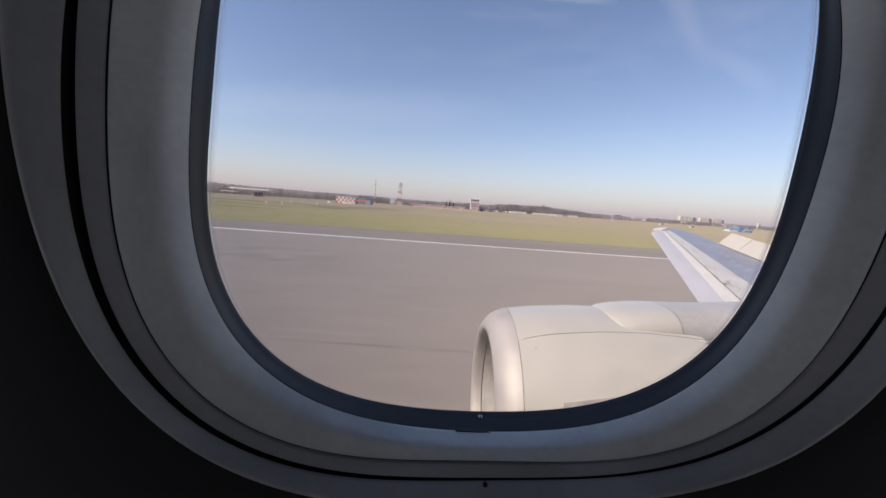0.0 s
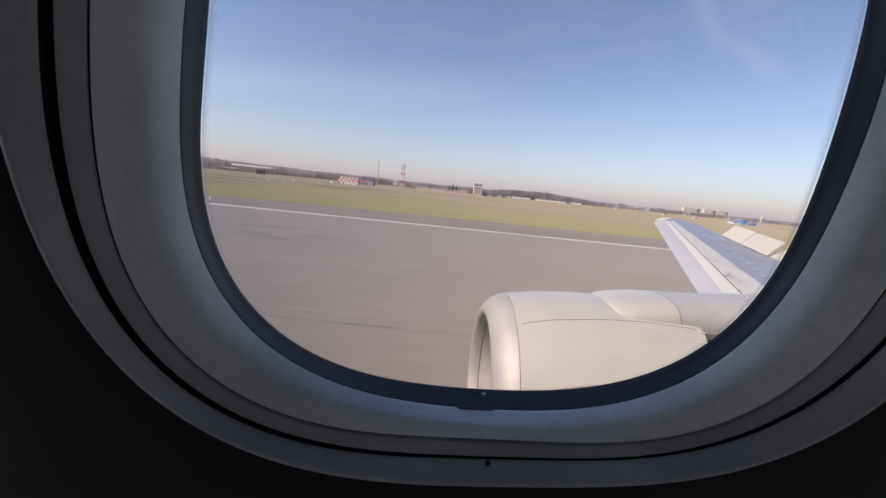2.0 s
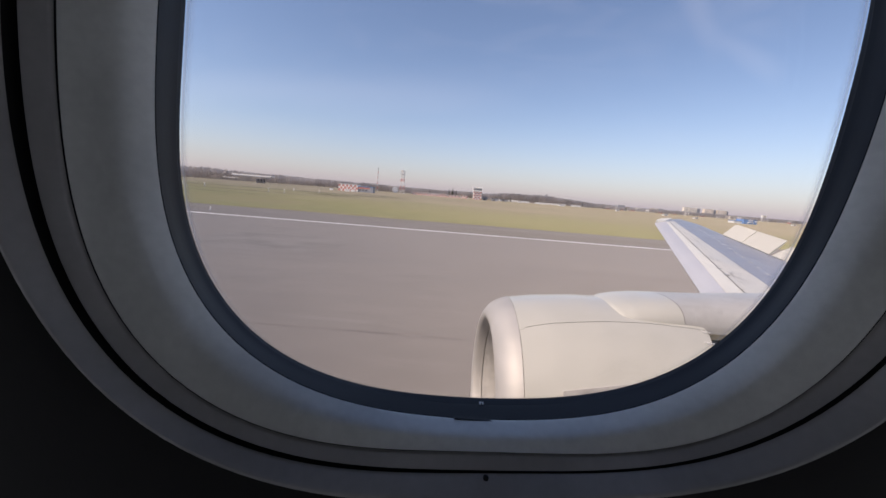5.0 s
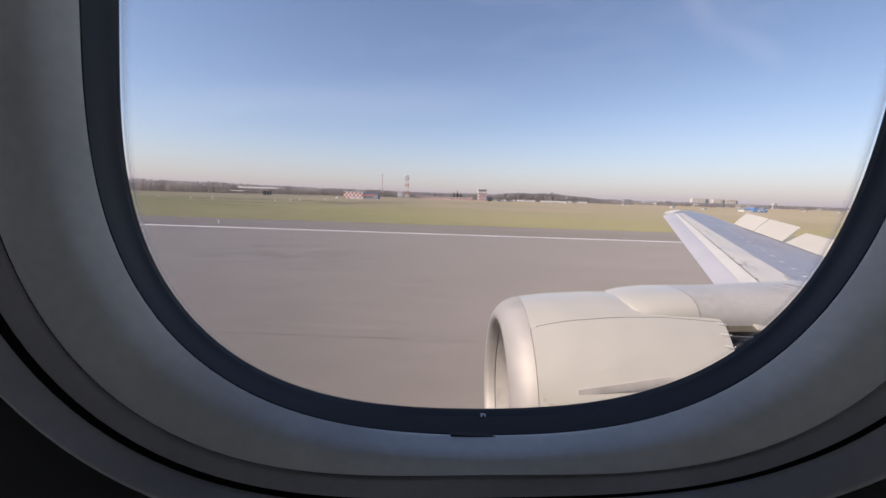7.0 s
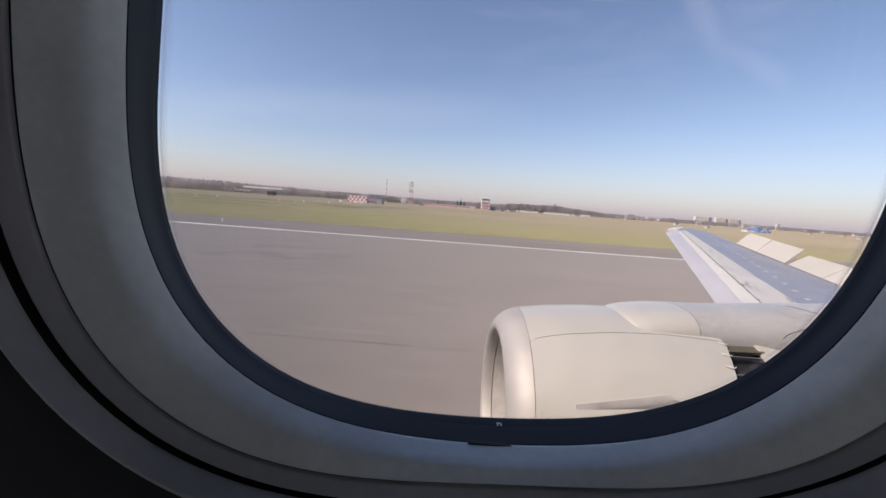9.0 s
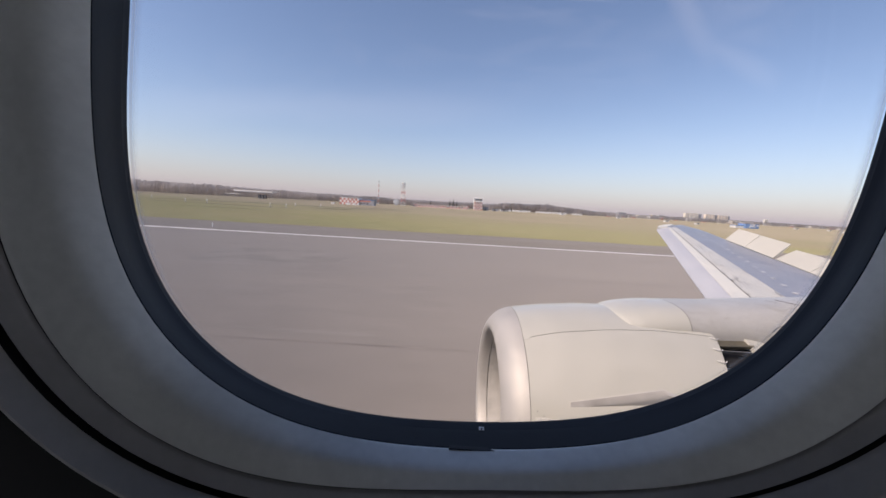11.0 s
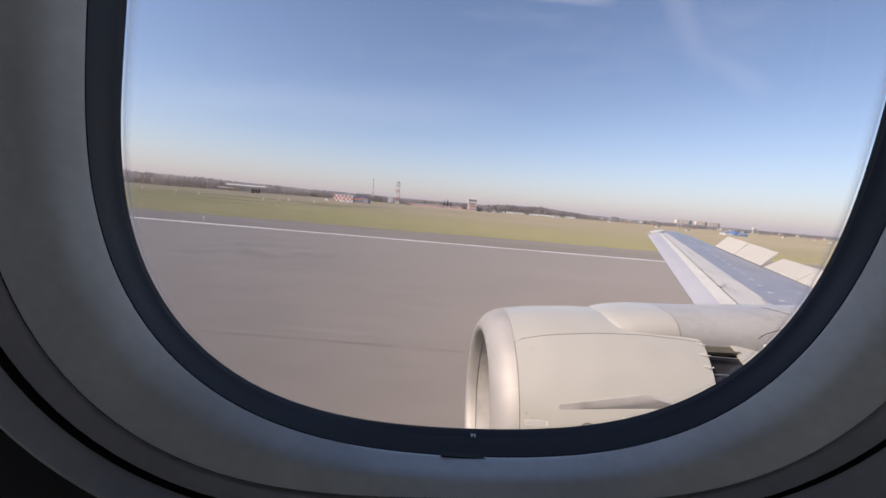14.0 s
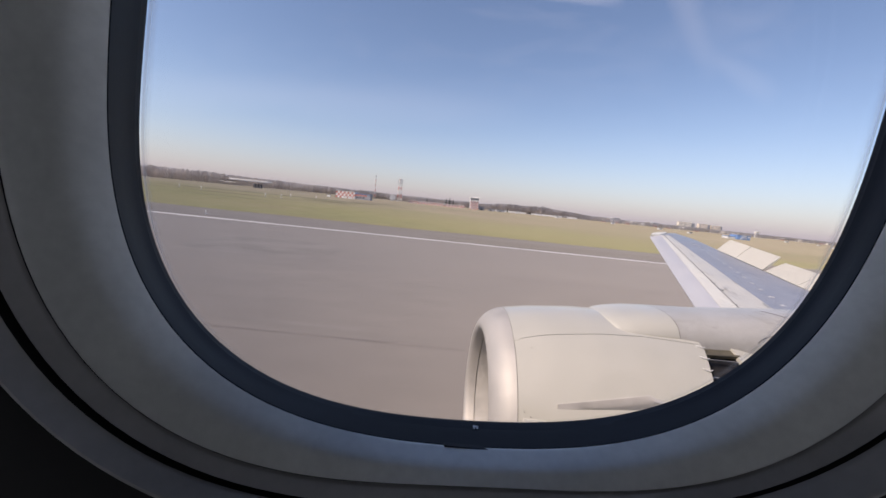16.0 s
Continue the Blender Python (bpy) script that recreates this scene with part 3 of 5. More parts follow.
def shell(x_list, ang_lo, ang_hi, n, thick=0.012, grow=0.0):
    """A curved panel of the nacelle with thickness and turned-in edges."""
    g = bmesh.new()
    out = []
    for x in x_list:
        lo, hi = ang_lo(x), ang_hi(x)
        u = max(0.0, (x - 1.4) / 0.6) ** 2
        row = []
        for i in range(n + 1):
            a = lo + (hi - lo) * i / n
            row.append(nac(x + aft(a) * u, a, grow=grow))
        out.append(row)
    loft(g, out, closed=False)
    bmesh.ops.recalc_face_normals(g, faces=g.faces)
    bmesh.ops.solidify(g, geom=g.faces, thickness=thick)
    return g


XF = sorted([0.638 + (2.0 - 0.638) * i / 22 for i in range(23)] + [0.6825, 0.6855])
part("upper_cowl", shell(XF, lambda x: -seam(x) + 0.1, lambda x: seam(x) - 0.12, 24, grow=0.001), M_COWL, engine, "white upper cowl panel", 30)
near_cowl = part("fan_cowl", shell([x + 0.002 for x in XF], lambda x: seam(x) + 0.12, lambda x: 176.0, 60), M_COWL, engine, "white fan cowl door", 30)
part("fan_cowl", shell([x + 0.002 for x in XF], lambda x: -176.0, lambda x: -seam(x) - 0.12, 60), M_COWL, engine, "white fan cowl door", 30)
bm = bmesh.new()
loft(bm, [[nac(x, 360 * i / 72, r) for i in range(72)] for x, r in ((0.60, 0.885), (1.26, 0.955), (1.97, 0.945))])
part("cowl_liner", bm, M_GAPLINE, engine, "dark inner barrel seen in the panel gaps", 60)

# opened thrust reverser: cascade vanes between the cowl and the sleeve slid aft
bm = bmesh.new()
loft(bm, [[nac(x, 360 * i / 90, r) for i in range(90)] for x, r in ((1.95, 0.86), (2.45, 0.84))])
part("reverser_duct", bm, M_DUCT, engine, "black duct behind the cascade vanes", 60)
bm = bmesh.new()
for k in range(20):
    a = 30 + k * 15.0
    p = [nac(1.99, a - 0.25, 0.925), nac(1.99, a + 0.4, 0.925), nac(2.37, a + 0.4, 0.905), nac(2.37, a - 0.4, 0.905)]
    q = [nac(1.99, a - 0.4, 0.87), nac(1.99, a + 0.4, 0.87), nac(2.37, a + 0.4, 0.85), nac(2.37, a - 0.4, 0.85)]
    loft(bm, [p, q])
for j in range(18):
    x = 2.0 + j * 0.021
    loft(bm, [[nac(x, 27.4 + 305.2 * i / 60, 0.912) for i in range(61)], [nac(x + 0.018, 27.4 + 305.2 * i / 60, 0.872) for i in range(61)]], closed=False)
for a in (52, 84, 116):
    loft(bm, [[nac(1.99, a, 0.935), nac(2.38, a, 0.915)], [nac(1.99, a + 1.4, 0.935), nac(2.38, a + 1.4, 0.915)]], closed=False)
part("cascade_vanes", bm, M_CASCADE, engine, "dark grid of thrust reverser cascade vanes")
for a in (27.9, 37.5, 50.0):
    bm = bmesh.new()
    loft(bm, [[nac(x, a + d, r) for d, r in ((0, 0.905), (0.05, 0.922), (0.42, 0.922), (0.47, 0.905))] for x in (1.99, 2.18, 2.375)], closed=False)
    part("cascade_rail", bm, M_STEEL, engine, "pale metal rail between the cascade boxes", 30)
bm = bmesh.new()
for a0, a1, r in ((22.8, 25.6, 0.935), (26.4, 27.4, 0.95)):
    loft(bm, [[nac(1.99, a0, r), nac(2.38, a0 - 1, r)], [nac(1.99, a1, r), nac(2.38, a1 - 1, r)],
              [nac(1.99, a1, r - 0.03), nac(2.38, a1 - 1, r - 0.03)], [nac(1.99, a0, r - 0.03), nac(2.38, a0 - 1, r - 0.03)]], closed=False, wrap=True)
part("slider_beam", bm, M_PRIMER, engine, "olive primed slider beam of the reverser", 30)
bm = bmesh.new()
XS = [2.36 + 0.06 * i for i in range(18)]
out = [[nac(x, 20 + 320 * i / 90) for i in range(91)] for x in XS]
loft(bm, out, closed=False)
bmesh.ops.recalc_face_normals(bm, faces=bm.faces)
bmesh.ops.solidify(bm, geom=bm.faces, thickness=0.03)
part("reverser_sleeve", bm, M_COWL, engine, "white translating sleeve slid aft", 30)
# latch hooks on the aft cowl edge
for a in (23.5, 30.0, 36.0):
    bm = bmesh.new()
    pts = [nac(1.94 + aft(a) + 0.075 * u, a + 1.2 * math.sin(3 * u), grow=0.004 + 0.012 * math.sin(math.pi * min(1, u * 1.2))) for u in (0, 0.25, 0.5, 0.75, 1)]
    for p, q in zip(pts, pts[1:]):
        rod(bm, p, q, 0.0038, n=6)
    part("latch_hook", bm, M_BWHITE, near_cowl, "small white latch hook")
# strake fin on the fan cowl
bm = bmesh.new()


def fin_row(x, base, tip, h, w, c):
    """Across the fin at x: foot angle, tip angle, height, half thickness in degrees, and how far up the near face its crease runs."""
    return [nac(x, base - w, grow=-0.004), nac(x, tip - w * 0.4, grow=h * 0.95), nac(x, tip, grow=h),
            nac(x, base + w + (tip - base - w) * c, grow=h * c + 0.019 * c), nac(x, base + w * 0.9 + (tip - base - w) * c * 0.5, grow=0.5 * h * c + 0.010 * c), nac(x, base + w, grow=-0.004)]


loft(bm, [fin_row(0.893 + 0.60 * u, 57.6 - 2.4 * u, 56.2 - 5.6 * u, 0.012 + 0.042 * u, 0.45, max(0.0, 0.8 * (u - 0.15))) for u in (0, 0.03, 0.1, 0.2, 0.3, 0.45, 0.6, 0.75, 0.88, 0.97, 1.0)] +
     [fin_row(1.53, 55.1, 51.4, 0.048, 0.4, 0.72), fin_row(1.64, 55.0, 52.8, 0.022, 0.35, 0.7), fin_row(1.74, 54.9, 54.4, 0.004, 0.3, 0.6)], closed=True)
bmesh.ops.holes_fill(bm, edges=[e for e in bm.edges if e.is_boundary])
part("strake", bm, M_STRAKE, near_cowl, "pale grey vortex strake fin", 35)


def placard(name, x0, x1, a0, a1, mat, label, grow=0.0025):
    g = bmesh.new()
    nx, na = 6, 6
    loft(g, [[nac(x0 + (x1 - x0) * i / nx, a0 + (a1 - a0) * j / na, grow=grow) for j in range(na + 1)] for i in range(nx + 1)], closed=False)
    return part(name, g, mat, engine, label, 30)


plate = placard("placard", 0.670, 0.82, 62.6, 64.7, M_CREAM, "small white instruction placard")
for j in range(3):
    bm = bmesh.new()
    a = 63.0 + 0.55 * j
    loft(bm, [[nac(0.675 + 0.13 * i / 4, a + d, grow=0.0032) for d in (0, 0.22)] for i in range(5)], closed=False)
    part("placard_text", bm, M_BGREY, plate, "unreadable grey text bar")
warning = placard("warning_plate", 1.295, 1.41, 59.3, 61.6, M_WHITE, "white warning plate")
bm = bmesh.new()
for pts in (((1.300, 61.3), (1.306, 60.2), (1.325, 59.6), (1.345, 59.8), (1.345, 60.4), (1.375, 60.4), (1.405, 59.6), (1.392, 60.5), (1.400, 61.0), (1.370, 60.8), (1.335, 61.3)),):
    bm.faces.new([bm.verts.new(nac(x, a, grow=0.0034)) for x, a in pts])
part("warning_sign", bm, M_RED, warning, "dark red warning pictogram shape")
bm = bmesh.new()
for i in range(24):
    t0, t1 = 2 * math.pi * i / 24, 2 * math.pi * (i + 1) / 24
    cx, ca = 1.07, 64.6
    bm.faces.new([bm.verts.new(nac(cx + r * math.cos(t), ca + r * 58 * math.sin(t), grow=0.003)) for r, t in ((0.037, t0), (0.046, t0), (0.046, t1), (0.037, t1))])
for t in (0.3, 1.8, 3.4, 4.9):
    bm.faces.new([bm.verts.new(nac(1.07 + r * math.cos(t + d), 64.6 + r * 58 * math.sin(t + d), grow=0.003)) for r, d in ((0.005, 0.6), (0.036, 0.09), (0.036, -0.09), (0.005, -0.6))])
part("hazard_sign", bm, M_INK, near_cowl, "round dark hazard symbol")
for x, a in ((0.759, 32.0), (0.721, 61.9), (0.68, 60.3)):
    bm = bmesh.new()
    p = Vector(nac(x, a, grow=0.001))
    bmesh.ops.create_uvsphere(bm, u_segments=8, v_segments=6, radius=0.0042, matrix=Matrix.Translation(p))
    part("fastener", bm, M_GAPLINE, engine, "small dark fastener")

# ---- pylon ----
pylon = tagged(empty("engine_pylon", (2.4, EY, 2.6)), "white pylon fairing joining the engine to the wing", "pylon")


def pyl_row(x, top, half, base, round_=2.6, k=28):
    """A rounded hood across the axis at x: its top height, half width and the height at which its sides end."""
    row = []
    for i in range(k + 1):
        t = math.pi * i / k
        c, s = math.cos(t), math.sin(t)
        row.append((x, EY - half * math.copysign(abs(c) ** (2 / round_), c), base + (top - base) * abs(s) ** (2 / round_)))
    return row


P_X = (1.40, 1.44, 1.48, 1.58, 1.75, 1.96)
P_T = (2.585, 2.603, 2.618, 2.645, 2.672, 2.685)
P_H = (0.10, 0.27, 0.345, 0.365, 0.365, 0.355)


def pyl(x, grow=0.0):
    top = lerp_table(x, P_X + (2.3, 2.65, 3.0, 3.4, 3.9, 4.6, 5.2), P_T + (2.700, 2.730, 2.765, 2.80, 2.70, 2.50, 2.36))
    half = lerp_table(x, P_X + (2.4, 3.0, 3.6, 4.4, 5.2), P_H + (0.36, 0.36, 0.32, 0.22, 0.06))
    base = lerp_table(x, (1.40, 1.50, 1.9, 2.1, 2.5, 2.8, 3.2, 5.2), (2.50, 2.48, 2.49, 2.47, 2.47, 2.46, 2.20, 2.05))
    return pyl_row(x, top + grow, half + grow, base)


bm = bmesh.new()
loft(bm, [pyl(1.40 + (1.953 - 1.40) * i / 24) for i in range(25)], closed=False)
part("forward_fairing", bm, M_COWL, pylon, "rounded white forward fairing", 40)
bm = bmesh.new()
loft(bm, [pyl(1.957 + (5.2 - 1.957) * i / 60) for i in range(61)], closed=False)
part("pylon_body", bm, M_PYLON, pylon, "white pylon body with rivet lines", 40)
bm = bmesh.new()
loft(bm, [pyl(1.93, -0.006), pyl(1.98, -0.006)], closed=False)
part("seam_backing", bm, M_GAPLINE, pylon, "dark joint between fairing panels")


def on_pylon(x, u, lift=0.0015):
    """A point on the hood's near side: u from its foot (0) to its crown (1)."""
    row = pyl(x, lift)
    k = u * (len(row) - 1) / 2
    i = min(int(k), len(row) - 2)
    return Vector(row[i]).lerp(Vector(row[i + 1]), k - i)


def groove(points, r, mat, label):
    g = bmesh.new()
    for p, q in zip(points, points[1:]):
        rod(g, p, q, r, n=5)
    part("panel_joint", g, mat, pylon, label)


def joint_through(pts, r, label):
    xs, us = zip(*pts)
    line = [i / 28 * (len(pts) - 1) for i in range(29)]
    ks = range(len(pts))
    groove([on_pylon(lerp_table(q, ks, xs), lerp_table(q, ks, us), -0.0005) for q in line], r, M_GAPLINE if r > 0.003 else M_SCUFF, label)


joint_through(((2.576, 0.18), (2.60, 0.24), (2.636, 0.29), (2.727, 0.36), (2.847, 0.43), (2.97, 0.475), (3.03, 0.51), (3.045, 0.55), (3.03, 0.62), (2.97, 0.76), (2.90, 0.90), (2.86, 1.0)), 0.0036, "curved panel joint at the aft fairing")
joint_through(((2.78, 1.0), (2.862, 0.75), (2.923, 0.571), (2.95, 0.50)), 0.0028, "thin panel joint")
joint_through(((2.199, 0.54), (2.225, 0.48), (2.25, 0.455), (2.274, 0.465), (2.285, 0.52)), 0.0014, "thin round panel joint")
bm = bmesh.new()
rod(bm, on_pylon(2.62, 0.10, 0.004), on_pylon(2.645, 0.0, 0.004), 0.010, 0.006, 8)
part("seal_strip", bm, M_BWHITE, pylon, "white seal strip on the fairing edge")
for x, u in ((1.50, 0.13), (1.54, 0.13), (1.60, 0.13), (1.66, 0.12), (2.252, 0.47), (1.75, 0.6), (2.46, 0.22), (1.58, 0.14), (1.70, 0.10)):
    bm = bmesh.new()
    bmesh.ops.create_uvsphere(bm, u_segments=8, v_segments=5, radius=0.0055, matrix=Matrix.Translation(on_pylon(x, u, -0.003)))
    part("fastener", bm, M_GAPLINE if x > 2 else M_PRIMER, pylon, "small fastener head")

# ---- wing ----
TIP, ROOT = 12.8, -0.3


def zu(y):
    return 3.10 - 0.105 * (TIP - y)


def x_low(y):
    return 3.92 + 0.424 * (y - 5.3)


def x_sf(y):
    return 4.14 + 0.444 * (y - 5.3)


def x_cr(y):
    return 4.42 + 0.421 * (y - 5.3)


def x_sr(y):
    return 4.97 + 0.373 * (y - 5.3)


def x_hinge(y):
    return 6.50 + 0.267 * (y - 5.3)


def tck(y):
    """Depth of the nose below the upper skin."""
    return lerp_table(y, (-0.3, 5.3, 12.8), (0.34, 0.22, 0.11))


wing = tagged(empty("aircraft_wing", (5.5, 6.0, 2.3)), "grey swept airliner wing with cream leading edge and raised spoilers", "wing")
YS = [ROOT + (TIP - ROOT) * i / 40 for i in range(41)]
YO = [3.4 + (TIP - 3.4) * i / 34 for i in range(35)]
bm = bmesh.new()
loft(bm, [[(x_low(y) + 0.10, y, zu(y) - tck(y) * 1.25), (x_low(y) + 0.02, y, zu(y) - tck(y) * 1.08), (x_low(y), y, zu(y) - tck(y) * 0.92),
           (x_low(y) + 0.05, y, zu(y) - tck(y) * 0.62), (x_low(y) * 0.5 + x_sf(y) * 0.5, y, zu(y) - tck(y) * 0.28),
           (x_sf(y) - 0.015, y, zu(y) - 0.006), (x_sf(y) + 0.0, y, zu(y) - 0.002), (x_sf(y), y, zu(y) - 0.03)] for y in YO], closed=True)
part("slat", bm, M_SLAT, wing, "drooped bare metal leading edge slat", 40)
bm = bmesh.new()
loft(bm, [[(x_sf(y) + 0.004, y, zu(y) - 0.05), (x_sf(y) + 0.004, y, zu(y)), (x_cr(y) - 0.004, y, zu(y) + 0.010), (x_cr(y) - 0.004, y, zu(y) - 0.02)] for y in YO], closed=True)
part("slat_panel", bm, M_CREAM, wing, "cream painted slat trailing panel", 30)
bm = bmesh.new()
loft(bm, [[(x_cr(y) + 0.004, y, zu(y) - 0.05), (x_cr(y) + 0.004, y, zu(y) + 0.008), (x_cr(y) * 0.5 + x_sr(y) * 0.5, y, zu(y) + 0.018),
           (x_sr(y), y, zu(y) + 0.020), (x_sr(y), y, zu(y) - 0.03)] for y in YO], closed=True)
part("leading_edge_panel", bm, M_LE, wing, "scuffed cream leading edge skin", 30)
bm = bmesh.new()
loft(bm, [[(x_sr(y) + 0.003, y, zu(y) - 0.05), (x_sr(y) + 0.003, y, zu(y) + 0.019), (x_sr(y) * 0.6 + x_hinge(y) * 0.4, y, zu(y) + 0.022),
           (x_hinge(y), y, zu(y) + 0.004), (x_hinge(y) + 0.02, y, zu(y) - 0.06), (x_sr(y) * 0.5 + x_hinge(y) * 0.5, y, zu(y) - tck(y) * 1.7),
           (x_low(y) + 0.12, y, zu(y) - tck(y) * 1.2), (x_low(y) + 0.14, y, zu(y) - tck(y) * 0.8), (x_sf(y) + 0.05, y, zu(y) - 0.04)] for y in YS], closed=True)
bmesh.ops.holes_fill(bm, edges=[e for e in bm.edges if e.is_boundary])
part("wing_box", bm, M_WINGTOP, wing, "blue-grey upper wing skin", 30)
# raked tip cap, rounded in plan
bm = bmesh.new()
rows = []
for i in range(9):
    u = i / 8
    y = TIP + 0.004 + 0.95 * u
    xf = x_low(TIP) + 0.06 + (8.30 - x_low(TIP)) * u ** 1.35
    xb = x_hinge(TIP) + 0.02 * u
    th = 0.09 * (1 - u) + 0.02
    rows.append([(xf, y, zu(y) - th * 0.6), (xf + 0.04, y, zu(y) - 0.012), (xf + (xb - xf) * 0.35, y, zu(y) + 0.016 * (1 - u)), (xb, y, zu(y) + 0.003), (xb, y, zu(y) - 0.03), (xf + (xb - xf) * 0.4, y, zu(y) - th)])
loft(bm, rows)
bmesh.ops.holes_fill(bm, edges=[e for e in bm.edges if e.is_boundary])
part("wing_tip", bm, M_WINGTOP, wing, "rounded grey wing tip cap", 40)
# cream strip added for the bright highlight along the tip
bm = bmesh.new()
loft(bm, [[(x_low(TIP) + dx0, TIP + dy, zu(TIP + dy) - 0.05), (x_low(TIP) + dx0 + 0.03, TIP + dy, zu(TIP + dy) + 0.012), (x_low(TIP) + dx0 + wd, TIP + dy, zu(TIP + dy) + 0.022), (x_low(TIP) + dx0 + wd, TIP + dy, zu(TIP + dy) - 0.02)]
          for dx0, dy, wd in ((0.02, 0.0, 0.34), (0.16, 0.22, 0.36), (0.36, 0.45, 0.38), (0.60, 0.68, 0.34), (0.92, 0.88, 0.16))])
bmesh.ops.holes_fill(bm, edges=[e for e in bm.edges if e.is_boundary])
part("tip_edge", bm, M_CREAM, wing, "cream strip standing for the highlight on the wing tip", 40)
# drooped flaps behind the spoilers
for y0, y1 in ((0.4, 2.4), (4.2, 9.0)):
    bm = bmesh.new()
    loft(bm, [[(x_hinge(y) + 0.25, y, zu(y) - 0.12), (x_hinge(y) + 0.55, y, zu(y) - 0.14), (x_hinge(y) + 1.15, y, zu(y) - 0.52), (x_hinge(y) + 1.1, y, zu(y) - 0.55),
               (x_hinge(y) + 0.5, y, zu(y) - 0.30), (x_hinge(y) + 0.25, y, zu(y) - 0.22)] for y in (y0, (y0 + y1) / 2, y1)])
    bmesh.ops.holes_fill(bm, edges=[e for e in bm.edges if e.is_boundary])
    part("flap", bm, M_LE, wing, "lowered trailing edge flap", 40)
bm = bmesh.new()
loft(bm, [[(x_hinge(y) + 0.012, y, zu(y) - 0.004), (x_hinge(y) + 0.20, y, zu(y) - 0.05), (x_hinge(y) + 0.34, y, zu(y) - 0.12), (x_hinge(y) + 0.012, y, zu(y) - 0.07)] for y in (10.85, 11.5, 12.75)])
bmesh.ops.holes_fill(bm, edges=[e for e in bm.edges if e.is_boundary])
part("aileron", bm, M_LE, wing, "pale drooped aileron", 30)


def spoiler(y0, y1, chord0, chord1, deg):
    g = bmesh.new()
    a = radians(deg)
    rows = []
    for i in range(5):
        u = i / 4
        y = y0 + (y1 - y0) * u
        c = chord0 + (chord1 - chord0) * u
        h = Vector((x_hinge(y), y, zu(y) + 0.012))
        d = Vector((math.cos(a), 0, math.sin(a)))
        nrm = Vector((-math.sin(a), 0, math.cos(a)))
        rows.append([h + nrm * 0.010, h + d * c * 0.5 + nrm * 0.014, h + d * c + nrm * 0.004, h + d * c - nrm * 0.004, h + d * c * 0.4 - nrm * 0.035, h - nrm * 0.03])
    loft(g, rows)
    bmesh.ops.holes_fill(g, edges=[e for e in g.edges if e.is_boundary])
    return part("spoiler", g, M_SPOILER, wing, "raised cream spoiler panel", 40)


spoiler(10.76, 9.66, 0.46, 0.475, 44)
spoiler(9.645, 8.42, 0.475, 0.49, 43)
spoiler(8.30, 7.20, 0.47, 0.52, 29)
spoiler(7.185, 6.0, 0.52, 0.56, 29)
spoiler(5.98, 4.9, 0.56, 0.60, 29)
# bright fastener patches in a row along the rear spar
for k in range(15):
    u = k / 14
    y = 11.7 - 6.0 * u
    bm = bmesh.new()
    x = x_sr(y) + (x_hinge(y) - x_sr(y)) * (0.18 + 0.36 * (1 - u))
    box(bm, (x - 0.03, y - 0.035, zu(y) + 0.0222), (x + 0.03, y + 0.035, zu(y) + 0.0262), 0.001)
    part("access_plate", bm, M_BWHITE, wing, "small bright access plate")
# slat track fairing marks and scuffs beside the joint
for y, s in ((6.35, 1.0), (6.75, 0.7), (7.55, 0.6), (8.6, 0.5), (9.6, 0.5), (10.6, 0.4)):
    bm = bmesh.new()
    x = x_cr(y)
    box(bm, (x - 0.02, y - 0.05 * s, zu(y) + 0.009), (x + 0.05 * s, y + 0.05 * s, zu(y) + 0.0145), 0.002)
    part("track_cover", bm, M_STEEL, wing, "grey slat track cover plate")
bm = bmesh.new()
loft(bm, [[(x_cr(y) - 0.010, y, zu(y) + 0.0125), (x_cr(y) + 0.006, y, zu(y) + 0.0125)] for y in YO], closed=False)
part("slat_joint", bm, M_GAPLINE, wing, "dark joint behind the slat")
for y, s in ((5.55, 1.0), (6.25, 1.0), (6.95, 0.9), (7.6, 0.8), (8.35, 0.9), (9.1, 0.8), (9.9, 0.8), (10.8, 0.7)):
    bm = bmesh.new()
    x = x_cr(y)
    box(bm, (x - 0.015 * s, y - 0.018 * s, zu(y) + 0.012), (x + 0.035 * s, y + 0.006 * s, zu(y) + 0.017), 0.002, Matrix.Rotation(0.4, 4, "Z"))
    part("joint_bracket", bm, M_SCUFF, wing, "small dark bracket at the slat joint")
rnd_s = random.Random(12)
for y, du, ln, wd in ((6.30, 0.20, 0.42, 0.022), (6.42, 0.28, 0.16, 0.05), (6.1, 0.36, 0.34, 0.014), (7.35, 0.32, 0.13, 0.04), (7.5, 0.18, 0.3, 0.014), (8.4, 0.42, 0.17, 0.03), (5.6, 0.92, 0.28, 0.06), (6.9, 0.95, 0.2, 0.03), (9.3, 0.5, 0.3, 0.03), (10.4, 0.35, 0.3, 0.025)):
    bm = bmesh.new()
    ring_pts = []
    for i in range(14):
        t = 2 * math.pi * i / 14
        q = 1 + rnd_s.uniform(-0.35, 0.25)
        yy = y + ln / 2 * q * math.cos(t)
        xx = x_cr(yy) + (x_sr(yy) - x_cr(yy)) * du + wd / 2 * q * math.sin(t)
        ring_pts.append(bm.verts.new((xx, yy, zu(yy) + 0.0235)))
    bm.faces.new(ring_pts)
    part("paint_scuff", bm, M_SCUFF, wing, "worn grey scuff in the cream paint")

# ---- runway and ground ----
LINE_Y = 34.64


